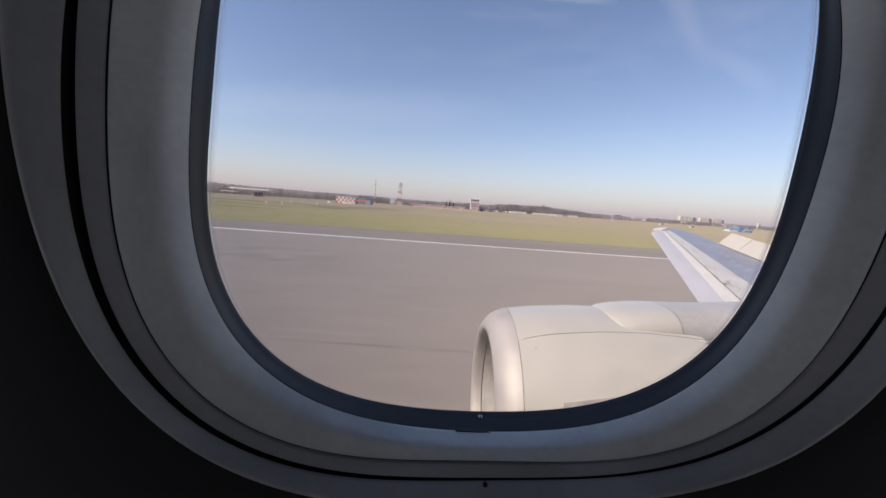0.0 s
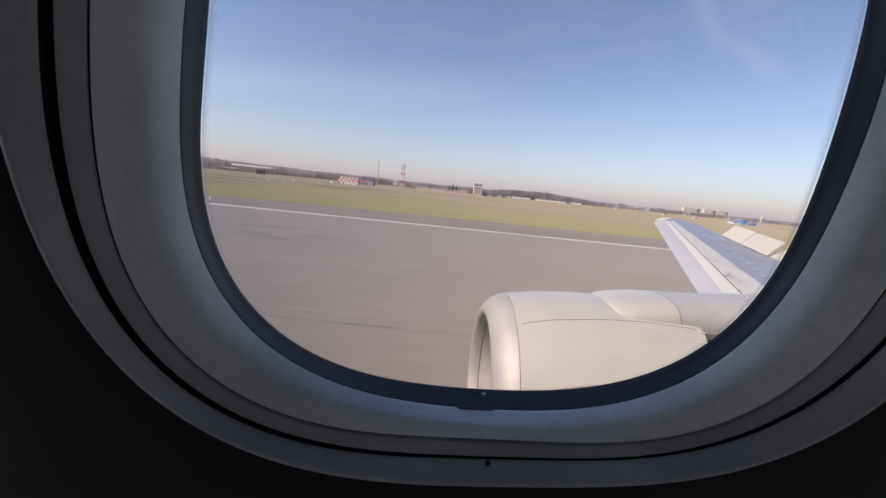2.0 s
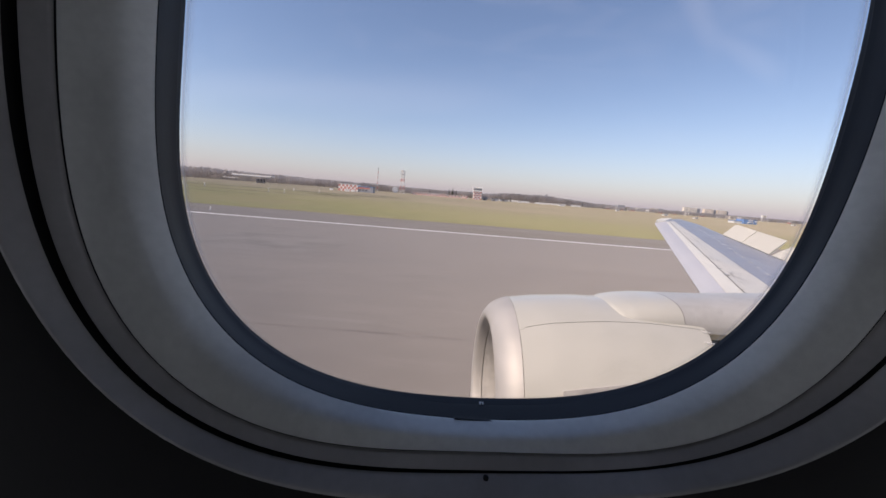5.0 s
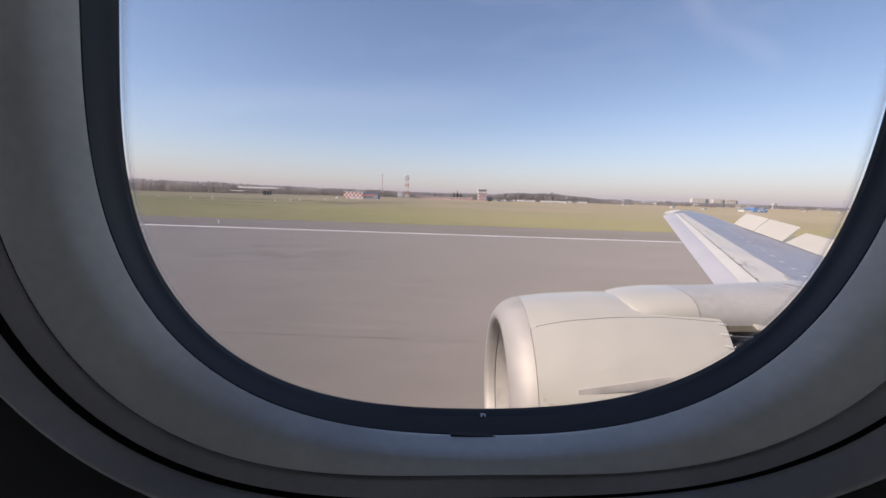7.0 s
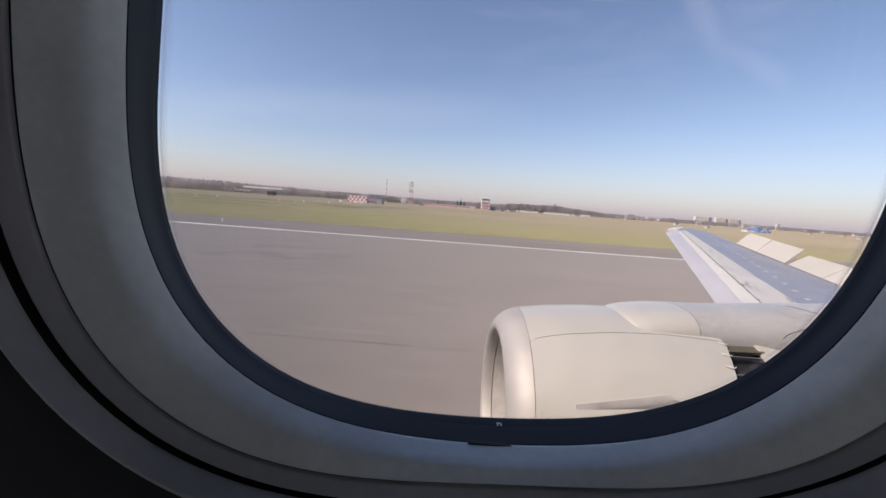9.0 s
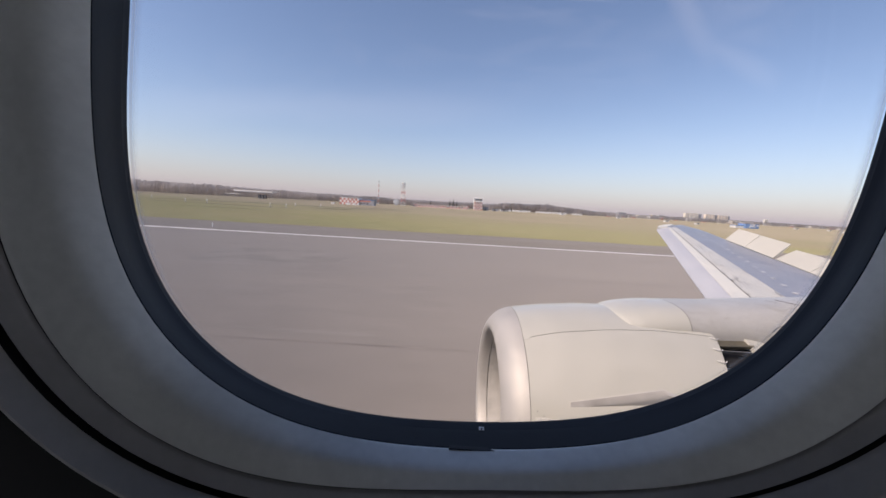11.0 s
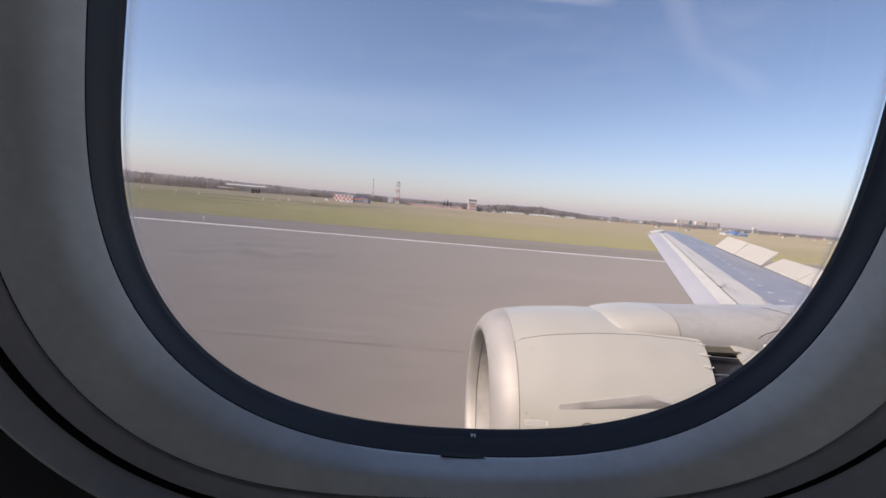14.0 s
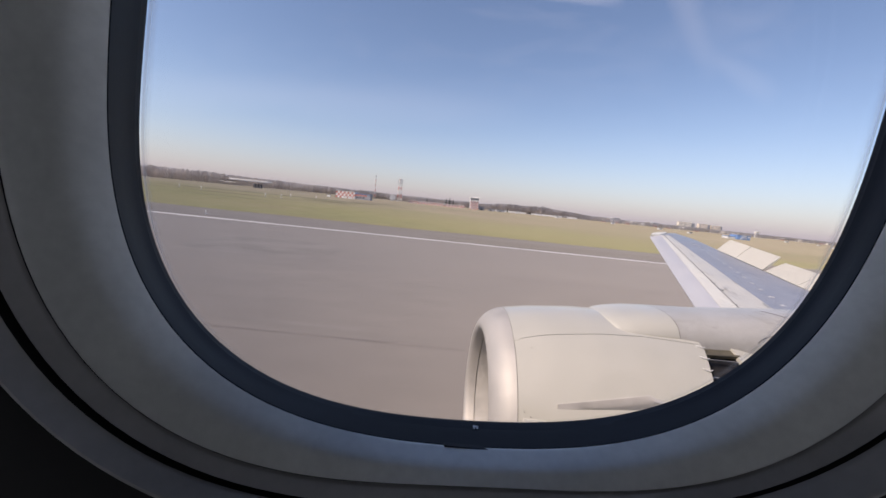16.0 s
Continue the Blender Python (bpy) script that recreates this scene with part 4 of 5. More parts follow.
def sheet(x0, x1, y0, y1, z, nx=1, ny=1, wob=0.0):
    g = bmesh.new()
    rows = []
    for j in range(ny + 1):
        y = y0 + (y1 - y0) * j / ny
        rows.append([(x0 + (x1 - x0) * i / nx, y + (wob * noise.noise((i * 0.7, j * 3.1, 0)) if j in (0, ny) else 0), z) for i in range(nx + 1)])
    loft(g, rows, closed=False)
    return g


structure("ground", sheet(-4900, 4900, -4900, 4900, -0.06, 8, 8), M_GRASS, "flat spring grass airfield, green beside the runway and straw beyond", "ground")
structure("road_runway", sheet(-1500, 1500, -38, LINE_Y + 0.45, 0.0, 6, 2), M_RUNWAY, "worn grey-brown runway asphalt with faint joints", "runway")
structure("pavement_shoulder", sheet(-1500, 1500, LINE_Y + 0.45, 46.5, -0.012, 600, 2, 0.9), M_SHOULDER, "darker asphalt runway shoulder with a ragged grass edge", "shoulder")
structure("trim_edge_line", sheet(-1500, 1500, LINE_Y - 0.30, LINE_Y + 0.30, 0.006, 200, 1, 0.05), M_LINE, "white painted runway edge line", "marking")
for k, (y, w) in enumerate(((8.62, 0.05), (18.8, 0.03))):
    structure("trim_joint_%d" % (k + 1), sheet(-300, 300, y - w / 2, y + w / 2, 0.004, 400, 1, w * 0.9), M_JOINT, "thin dark bitumen joint along the runway", "joint")
rnd = random.Random(4)
for k in range(3):
    x = (-58, 31, 92)[k] + rnd.uniform(-1.5, 1.5)
    g = sheet(x - 0.03, x + 0.03, -38, LINE_Y - 0.6, 0.005, 1, 60)
    for v in g.verts:
        v.co.x += 0.12 * noise.noise((v.co.y * 0.2, k * 7.0, 0))
    structure("trim_cross_joint_%d" % (k + 1), g, M_JOINT, "thin dark bitumen joint across the runway", "joint")
for k, (x, y, w, d, mt) in enumerate(((-9.5, 21.5, 8.0, 6.0, M_PATCH), (-12, 18.3, 9, 0.35, M_PATCH_PALE), (-30, 29.8, 14, 0.5, M_PATCH_PALE), (-3.5, 9.3, 4, 0.22, M_PATCH_PALE))):
    g = bmesh.new()
    vs = []
    for i in range(40):
        t = 2 * math.pi * i / 40
        q = 1 + 0.18 * noise.noise((math.cos(t) * 1.7 + k * 9, math.sin(t) * 1.7, 0))
        vs.append(g.verts.new((x + w / 2 * q * math.copysign(abs(math.cos(t)) ** 0.45, math.cos(t)), y + d / 2 * q * math.copysign(abs(math.sin(t)) ** 0.45, math.sin(t)), 0.0020 + 0.0003 * k)))
    g.faces.new(vs)
    structure("trim_patch_%d" % (k + 1), g, mt, "repaired asphalt patch on the runway", "patch")

# ---- airfield things ----
def at_az(deg, y):
    """Ground point at a bearing from straight out of the window (aft positive), y metres out."""
    return (y * math.tan(radians(deg)), y)


def thing(name, x, y, label, category, group=""):
    return tagged(empty(name, (x, y, -0.06)), label, category, group)


def slab(parent, name, lo, hi, mat, label="", bevel=0.0, under=None):
    g = bmesh.new()
    o = parent.location
    box(g, (o.x + lo[0], o.y + lo[1], o.z + lo[2]), (o.x + hi[0], o.y + hi[1], o.z + hi[2]), bevel)
    return part(name, g, mat, under or parent, label)


def rods(parent, name, segs, r, mat, label="", n=6):
    g = bmesh.new()
    o = parent.location
    for a, b in segs:
        rod(g, o + Vector(a), o + Vector(b), r, n=n)
    return part(name, g, mat, parent, label)


# runway edge lights on the shoulder
for k in range(-3, 5):
    t = thing("runway_edge_light", -23.5 + 60 * k, 37.6, "small white runway edge light on the shoulder", "runway light", "runway edge lights")
    t.location.z = -0.012
    slab(t, "base", (-0.12, -0.12, 0), (0.12, 0.12, 0.04), M_STEEL, "", 0.015)
    rods(t, "stem", [((0, 0, 0.04), (0, 0, 0.24))], 0.03, M_BWHITE)
    g = bmesh.new()
    bmesh.ops.create_uvsphere(g, u_segments=10, v_segments=6, radius=0.07, matrix=Matrix.Translation(t.location + Vector((0, 0, 0.29))))
    part("lamp", g, M_BWHITE, t, "clear glass lamp", 60)

# white marker posts in pairs on the grass
for az, y in ((-34.9, 128), (-32.6, 128), (-25.2, 124), (-23.2, 124), (-22.0, 150), (-18.6, 165), (-38.2, 150)):
    x, y = at_az(az, y)
    t = thing("approach_light_post", x, y, "white frangible light post standing in the grass", "light post", "light posts")
    rods(t, "post", [((0, 0, 0), (0, 0, 1.05))], 0.06, M_BWHITE)
    slab(t, "lamp_head", (-0.13, -0.12, 1.0), (0.13, 0.12, 1.2), M_BWHITE, "", 0.04)
    slab(t, "foot", (-0.16, -0.16, 0), (0.16, 0.16, 0.16), M_BGREY, "dark concrete foot", 0.03)

# open antenna pavilion on posts with dark cabinets below
x0, _ = at_az(-29.3, 430)
t = thing("antenna_pavilion", x0 + 22, 430, "long white canopy on thin posts over dark equipment cabinets", "pavilion")
slab(t, "roof", (-22, -5, 7.3), (22, 5, 8.5), M_BWHITE, "long white flat roof", 0.1)
slab(t, "roof_edge", (-21.5, -5.15, 6.5), (21.5, -4.9, 7.28), M_BGREY, "grey underside beam")
for k in range(12):
    rods(t, "post", [((-21 + 42 * k / 11, -4.6, 0), (-21 + 42 * k / 11, -4.6, 7.3))], 0.12, M_STEEL)
for k, dx in enumerate((6.0, 9.2, 12.4)):
    slab(t, "cabinet", (dx, -6, 0), (dx + 2.2, -3, 4.6), M_BDARK, "dark equipment cabinet", 0.08)
x0, _ = at_az(-29.7, 380)
t = thing("antenna_array", x0, 380, "low thin white beam on posts in the grass", "antenna")
slab(t, "beam", (-8, -0.25, 3.6), (8, 0.25, 4.1), M_BWHITE, "white beam", 0.05)
for k in range(6):
    rods(t, "post", [((-7.6 + 3.04 * k, 0, 0), (-7.6 + 3.04 * k, 0, 3.6))], 0.10, M_STEEL)
# perimeter fence posts beside the pavilion
for k in range(26):
    x, y = at_az(-26.5 + 0.36 * k, 300)
    t = thing("fence_post", x, y, "short grey fence post on the grass", "fence post", "fence posts")
    rods(t, "post", [((0, 0, 0), (0, 0, 1.7))], 0.08, M_STEEL)
    slab(t, "cap", (-0.11, -0.11, 1.7), (0.11, 0.11, 1.78), M_BWHITE)


def chequered(t, x0, x1, y0, y1, z0, z1, nx, nz, first=0):
    """A white wall block with red panels set proud in a chequer over its front; gives the block."""
    body = slab(t, "wall", (x0, y0, z0), (x1, y1, z1), M_BWHITE, "white painted wall", 0.05)
    for i in range(nx):
        for k in range(nz):
            if (i + k + first) % 2:
                slab(t, "red_panel", (x0 + (x1 - x0) * i / nx, y0 - 0.06, z0 + (z1 - z0) * k / nz), (x0 + (x1 - x0) * (i + 1) / nx, y0 + 0.02, z0 + (z1 - z0) * (k + 1) / nz), M_BRED, "red chequer panel", 0, body)
    return body


# red and white localizer building, its shaded side a block painted grey
xa, _ = at_az(-15.9, 326)
xb, _ = at_az(-11.0, 326)
t = thing("equipment_building", (xa + xb) / 2, 330, "low red and white chequered equipment building, shaded right part painted grey", "building")
w = (xb - xa) / 2
wall = chequered(t, -w, w * 0.12, -5, 5, 0, 5.6, 10, 3, 1)
slab(t, "roof", (-w - 0.3, -5.3, 5.6), (w * 0.12 + 0.3, 5.3, 6.0), M_BWHITE, "white roof edge", 0.05)
annex = slab(t, "annex", (w * 0.12 + 0.02, -4.4, 0), (w, 5, 4.5), M_BGREY, "blue-grey annex wall", 0.05)
slab(t, "annex_stripe", (w * 0.12 + 0.04, -4.47, 2.9), (w * 0.8, -4.35, 4.2), M_BRED, "red stripe under the roof of the shaded side", 0, annex)
slab(t, "annex_roof", (w * 0.12 + 0.33, -4.7, 4.5), (w + 0.3, 5.2, 4.9), M_BBLUE, "blue-grey roof edge", 0.05)
for k in range(3):
    slab(t, "annex_window", (w * 0.2 + 2.6 * k, -4.5, 1.0), (w * 0.2 + 1.5 + 2.6 * k, -4.35, 2.4), M_BGLASS, "dark window", 0, annex)
slab(t, "chimney", (w * 0.6, 0, 3.9), (w * 0.6 + 0.9, 0.9, 5.8), M_BGREY)
for az, w2 in ((-14.7, 1.3), (-13.9, 1.6), (-16.9, 1.2)):
    x, y = at_az(az, 300)
    c = thing("concrete_block", x, y, "small white painted concrete block on the grass", "block", "white blocks")
    slab(c, "body", (-w2, -1, 0), (w2, 1, 1.5), M_BWHITE, "", 0.1)
    slab(c, "cap", (-w2 - 0.1, -1.1, 1.5), (w2 + 0.1, 1.1, 1.65), M_BGREY)

# striped radio mast
x, y = at_az(-10.4, 590)
t = thing("radio_mast", x, y, "tall slim red and white striped lattice radio mast", "mast")
for k in range(9):
    r = 0.62 - 0.03 * k
    g = bmesh.new()
    for a in range(3):
        c, s = math.cos(a * 2.094), math.sin(a * 2.094)
        c2, s2 = math.cos((a + 1) * 2.094), math.sin((a + 1) * 2.094)
        z0, z1 = t.location.z + 3.9 * k, t.location.z + 3.9 * (k + 1)
        rod(g, (x + r * c, y + r * s, z0), (x + r * c, y + r * s, z1), 0.17, n=5)
        for j in range(3):
            za, zb = z0 + 1.3 * j, z0 + 1.3 * (j + 1)
            rod(g, (x + r * c, y + r * s, za), (x + r * c2, y + r * s2, zb), 0.07, n=4)
    part("mast_section", g, M_BRED if k % 2 else M_BWHITE, t, "red mast section" if k % 2 else "white mast section")
slab(t, "head", (-0.9, -0.9, 35.1), (0.9, 0.9, 36.3), M_BGREY, "grey antenna head", 0.1)

# radar tower with round antenna
x, y = at_az(-6.75, 600)
t = thing("radar_tower", x, y, "red and white lattice radar tower with antenna on top", "radar tower")
for k in range(5):
    z0, z1 = 5.9 * k, 5.9 * (k + 1)
    h0, h1 = 3.4 - 0.22 * k, 3.4 - 0.22 * (k + 1)
    segs = []
    for sx, sy in ((1, 1), (1, -1), (-1, -1), (-1, 1)):
        segs.append(((sx * h0, sy * h0, z0), (sx * h1, sy * h1, z1)))
    for a, b in (((1, 1), (1, -1)), ((1, -1), (-1, -1)), ((-1, -1), (-1, 1)), ((-1, 1), (1, 1))):
        segs.append(((a[0] * h0, a[1] * h0, z0), (b[0] * h1, b[1] * h1, z1)))
        segs.append(((b[0] * h0, b[1] * h0, z0), (a[0] * h1, a[1] * h1, z1)))
        segs.append(((a[0] * h1, a[1] * h1, z1), (b[0] * h1, b[1] * h1, z1)))
    rods(t, "lattice_stage", segs, 0.17, M_BRED if k in (1, 3) else M_BWHITE, "red lattice stage" if k in (1, 3) else "white lattice stage", 5)
for z in (11.6, 17.5, 23.4):
    slab(t, "landing", (-3.0, -3.2, z), (3.0, 3.0, z + 0.5), M_BWHITE, "white landing with kick plates", 0.05)
    rods(t, "landing_rail", [((a, -3.1, z + 0.5), (a, -3.1, z + 1.7)) for a in (-2.9, -1.0, 1.0, 2.9)] + [((-2.9, -3.1, z + 1.7), (2.9, -3.1, z + 1.7))], 0.12, M_BWHITE)
slab(t, "platform", (-3.4, -3.4, 29.1), (3.4, 3.4, 29.7), M_BGREY, "grey service platform", 0.1)
rods(t, "railing", [((a, b, 29.7), (a, b, 34.1)) for a in (-3.2, 0, 3.2) for b in (-3.2, 3.2)] + [((-3.2, -3.2, 31.0), (3.2, -3.2, 31.0)), ((-3.2, 3.2, 31.0), (3.2, 3.2, 31.0))], 0.1, M_STEEL)
slab(t, "antenna_pedestal", (-1.6, -1.4, 29.7), (1.2, 1.4, 32.7), M_BWHITE, "white equipment cabin under the antenna", 0.1)
g = bmesh.new()
rows = []
for i in range(7):
    v = -1 + 2 * i / 6
    rows.append([(t.location.x + 2.9 * math.sin(u * 1.2), t.location.y - 1.4 + 1.6 * (1 - math.cos(u * 1.2)) + 0.5 * v * v, t.location.z + 34.1 + 1.9 * v) for u in [-1 + 2 * j / 8 for j in range(9)]])
loft(g, rows, closed=False)
bmesh.ops.solidify(g, geom=g.faces, thickness=0.25)
part("antenna", g, M_BWHITE, t, "curved white radar reflector", 40)

# white dish on the ground
x, y = at_az(-7.75, 585)
t = thing("dish_antenna", x, y, "large white dish antenna on a grey mount", "dish")
g = bmesh.new()
rows = [[(x + 4.5 * r * math.cos(a), y - 0.4 + 0.5 * r * r, 5.0 + 4.6 * r * math.sin(a)) for a in [2 * math.pi * i / 28 for i in range(28)]] for r in (1.0, 0.8, 0.55, 0.3, 0.05)]
loft(g, rows)
bmesh.ops.solidify(g, geom=g.faces, thickness=0.15)
part("reflector", g, M_WHITE, t, "round white reflector", 40)
rods(t, "mount", [((-1.5, 2, 0), (0, 0.2, 3.6)), ((1.5, 2, 0), (0, 0.2, 3.6)), ((0, -1.2, 0), (0, 0.2, 3.2))], 0.25, M_BGREY)

# long low red and white buildings
for az0, az1, yy, h, n in ((-5.2, 0.0, 610, 3.9, 3), (0.15, 2.0, 600, 3.6, 3), (2.15, 3.2, 596, 4.4, 4)):
    xa, xb = at_az(az0, yy)[0], at_az(az1, yy)[0]
    t = thing("service_building", (xa + xb) / 2, yy, "long low red and white service building", "building", "service buildings")
    w = (xb - xa) / 2
    wall = chequered(t, -w, w, -4, 4, 0, h, max(5, int(w / 1.1)) | 1, 2, n % 2)
    slab(t, "roof", (-w - 0.3, -4.4, h), (w + 0.3, 4.4, h + 0.5), M_BWHITE, "pale roof", 0.05)
    for k in range(max(2, int(w / 2.2))):
        xx = -w + 1.2 + (2 * w - 2.4) * k / max(1, int(w / 2.2) - 1)
        slab(t, "window", (xx - 0.7, -4.14, 1.4), (xx + 0.7, -3.95, 3.0), M_BGLASS, "dark window", 0, wall)

# control building: banded block with an overhanging glazed cab
x, y = at_az(4.55, 570)
t = thing("control_tower", x, y, "red and white banded control tower with glazed cab", "control tower")
wall = chequered(t, -5.9, 5.9, -5, 5, 0, 12.0, 5, 5, 1)
slab(t, "cab_floor", (-6.6, -5.8, 12.0), (6.6, 5.8, 12.7), M_BWHITE, "white cab floor slab", 0.1)
cab = slab(t, "cab", (-6.3, -5.2, 12.7), (6.3, 5.2, 16.8), M_BWHITE, "white cab wall")
for k in range(5):
    slab(t, "cab_glass", (-6.0 + 2.4 * k + 0.3, -5.35, 13.8), (-6.0 + 2.4 * (k + 1) - 0.3, -5.21, 16.0), M_BGLASS, "dark cab glass", 0, cab)
slab(t, "cab_roof", (-7.2, -6.2, 16.8), (7.2, 6.2, 17.6), M_BWHITE, "white overhanging cab roof", 0.1)
slab(t, "roof_band", (-6.4, -5.5, 17.6), (6.4, 5.5, 18.3), M_BWHITE, "white roof parapet", 0.1)
rods(t, "roof_aerial", [((-3, 0, 17.7), (-3, 0, 20.5)), ((2.5, 1, 17.7), (2.5, 1, 19.5))], 0.1, M_STEEL)
for j in range(3):
    for k in range(4):
        slab(t, "window", (-3.9 + 2.1 * k, -5.16, 2.0 + 3.5 * j), (-2.6 + 2.1 * k, -4.9, 3.3 + 3.5 * j), M_BGLASS, "dark window", 0, wall)
for az, yy, w, h in ((5.75, 575, 3.5, 5.0), (7.2, 580, 4.5, 3.6), (8.6, 640, 6, 3.2)):
    x, y = at_az(az, yy)
    t = thing("garage_block", x, y, "dark grey low garage beside the control tower", "garage", "garages")
    slab(t, "wall", (-w, -4, 0), (w, 4, h), M_BGREY, "", 0.1)
    slab(t, "roof", (-w - 0.3, -4.3, h), (w + 0.3, 4.3, h + 0.5), M_BDARK, "dark roof", 0.05)
    slab(t, "door", (-w * 0.5, -4.1, 0), (w * 0.1, -3.95, h * 0.6), M_BDARK, "dark garage door")

# long white perimeter wall
x = at_az(8.2, 820)[0]
for k in range(16):
    xx = x + 11.2 * k
    if k in (6, 13):
        continue
    t = thing("perimeter_wall", xx, 820, "long white concrete perimeter wall panel", "wall", "perimeter wall panels")
    slab(t, "panel", (-5.45, -0.2, 0), (5.45, 0.2, 3.4), M_BWHITE, "", 0.04)
    slab(t, "post", (5.46, -0.35, 0), (5.75, 0.35, 3.6), M_BGREY, "grey post")
for az, yy, w, h in ((11.0, 640, 2.6, 2.6), (16.9, 560, 3.0, 2.4), (24.3, 500, 2.0, 2.0), (30.05, 386, 1.9, 1.6), (33.4, 335, 1.4, 1.0), (42.6, 420, 1.5, 0.9), (45.2, 430, 1.2, 0.8), (46.4, 300, 1.0, 0.8)):
    x, y = at_az(az, yy)
    t = thing("equipment_hut", x, y, "small white equipment hut standing on the grass", "hut", "equipment huts")
    wall = slab(t, "wall", (-w, -1.6, 0), (w, 1.6, h), M_BWHITE, "", 0.05)
    slab(t, "roof", (-w - 0.2, -1.9, h), (w + 0.2, 1.9, h + 0.3), M_BGREY, "grey roof", 0.04)
    slab(t, "door", (-0.5, -1.68, 0), (0.5, -1.55, h * 0.75), M_BGREY, "grey door", 0, wall)
x, y = at_az(11.4, 815)
t = thing("light_mast", x, y, "thin grey light mast beside the wall", "mast")
rods(t, "pole", [((0, 0, 0), (0, 0, 16))], 0.22, M_STEEL)
slab(t, "lamp_bar", (-1.6, -0.2, 15.6), (1.6, 0.2, 16.2), M_STEEL)

# low blue hangar with a white shape, pale depots, distant tower
x, y = at_az(38.5, 262)
t = thing("blue_hangar", x, y, "low bright blue hangar front with a white emblem shape", "hangar")
body = slab(t, "body", (-4.6, -3, 0), (4.6, 4, 3.1), M_BBLUE, "blue clad hangar wall", 0.1)
slab(t, "roof", (-4.8, -3.2, 3.1), (4.8, 4.2, 3.35), M_BGREY, "grey roof edge", 0.05)
slab(t, "side_bay", (-10, -1.5, 0), (-4.65, 4, 1.5), M_BWHITE, "white side bay", 0.1)
slab(t, "side_roof", (-10.2, -1.7, 1.5), (-4.65, 4.2, 1.9), M_BBLUE, "blue roof strip", 0.05)
g = bmesh.new()
o = t.location
for a, b in (((-2.0, 3.4), (2.2, 3.8)), ((2.2, 3.8), (1.5, 2.1)), ((1.5, 2.1), (-1.9, 1.8)), ((-1.9, 1.8), (-2.7, 0.5)), ((2.3, 2.1), (2.9, 0.6))):
    rod(g, (o.x + a[0] * 0.72, o.y - 3.05, o.z + a[1] * 0.72), (o.x + b[0] * 0.72, o.y - 3.05, o.z + b[1] * 0.72), 0.26, n=6)
part("emblem", g, M_BWHITE, body, "plain white emblem shape")
slab(t, "sign_panel", (2.9, -3.1, 1.6), (4.3, -2.95, 2.4), M_BWHITE, "white sign panel", 0, body)
for az, yy, w, h, mt in ((24.55, 1000, 9, 13, M_BGREY), (27.0, 1150, 10, 9, M_BCREAM), (29.3, 1250, 9, 13, M_BGREY), (37.4, 1000, 20, 7.5, M_BCREAM), (26.0, 1000, 14, 6, M_BCREAM), (43.9, 950, 10, 4, M_BCREAM), (46.2, 950, 14, 4, M_BCREAM)):
    x, y = at_az(az, yy)
    t = thing("depot_building", x, y, "pale depot building with a light flat roof", "building", "depot buildings")
    wall = slab(t, "wall", (-w, -9, 0), (w, 9, h), mt, "", 0.1)
    slab(t, "roof", (-w - 0.4, -9.4, h), (w + 0.4, 9.4, h + 0.6), M_BWHITE, "pale roof", 0.1)
    for k in range(5):
        xx = -w + 2 * w * (k + 0.5) / 5
        slab(t, "window_bay", (xx - w * 0.12, -9.15, h * 0.35), (xx + w * 0.12, -8.9, h * 0.75), M_BGREY, "grey window bay", 0, wall)
x, y = at_az(39.93, 1000)
t = thing("airport_tower", x, y, "distant white airport tower with wide cab", "control tower")
for dx in (-3.0, 3.0):
    slab(t, "shaft", (dx - 1.4, -1.5, 0), (dx + 1.4, 1.5, 11.6), M_BWHITE, "white tower leg", 0.2)
slab(t, "floor_slab", (-5, -4, 11.6), (5, 4, 12.8), M_BWHITE, "white cab floor", 0.2)
cab = slab(t, "cab", (-4.2, -3.4, 12.8), (4.2, 3.4, 15.2), M_BCREAM, "pale glazed cab", 0.3)
slab(t, "cab_roof", (-4.8, -4, 15.2), (4.8, 4, 16.2), M_BWHITE, "white cab roof", 0.2, cab)

# small houses of the town among the scrub
rng = random.Random(33)
for k in range(16):
    az, yy = 23 + 24 * k / 15 + rng.uniform(-0.4, 0.4), rng.uniform(820, 990)
    x, y = at_az(az, yy)
    w, h = rng.uniform(2.2, 5.0), rng.uniform(3.0, 5.5)
    pale = rng.random() < 0.45
    t = thing("house", x, y, "small pale house with a grey gabled roof among scrub" if pale else "small red-brown house with a grey gabled roof among scrub", "house", "houses")
    wall = slab(t, "wall", (-w, -3, 0), (w, 3, h), M_BCREAM if pale else M_BRED, "", 0.05)
    slab(t, "window", (-w * 0.5, -3.1, h * 0.4), (-w * 0.1, -2.95, h * 0.75), M_BGLASS, "dark window", 0, wall)
    g = bmesh.new()
    o = t.location
    loft(g, [[(o.x + sx * (w + 0.3), o.y + yv, o.z + h + zv) for yv, zv in ((-3.4, 0.01), (0, 2.0), (3.4, 0.01))] for sx in (-1, 1)])
    bmesh.ops.holes_fill(g, edges=[e for e in g.edges if e.is_boundary])
    part("roof", g, M_BGREY if k % 3 else M_BWHITE, t, "gabled roof")

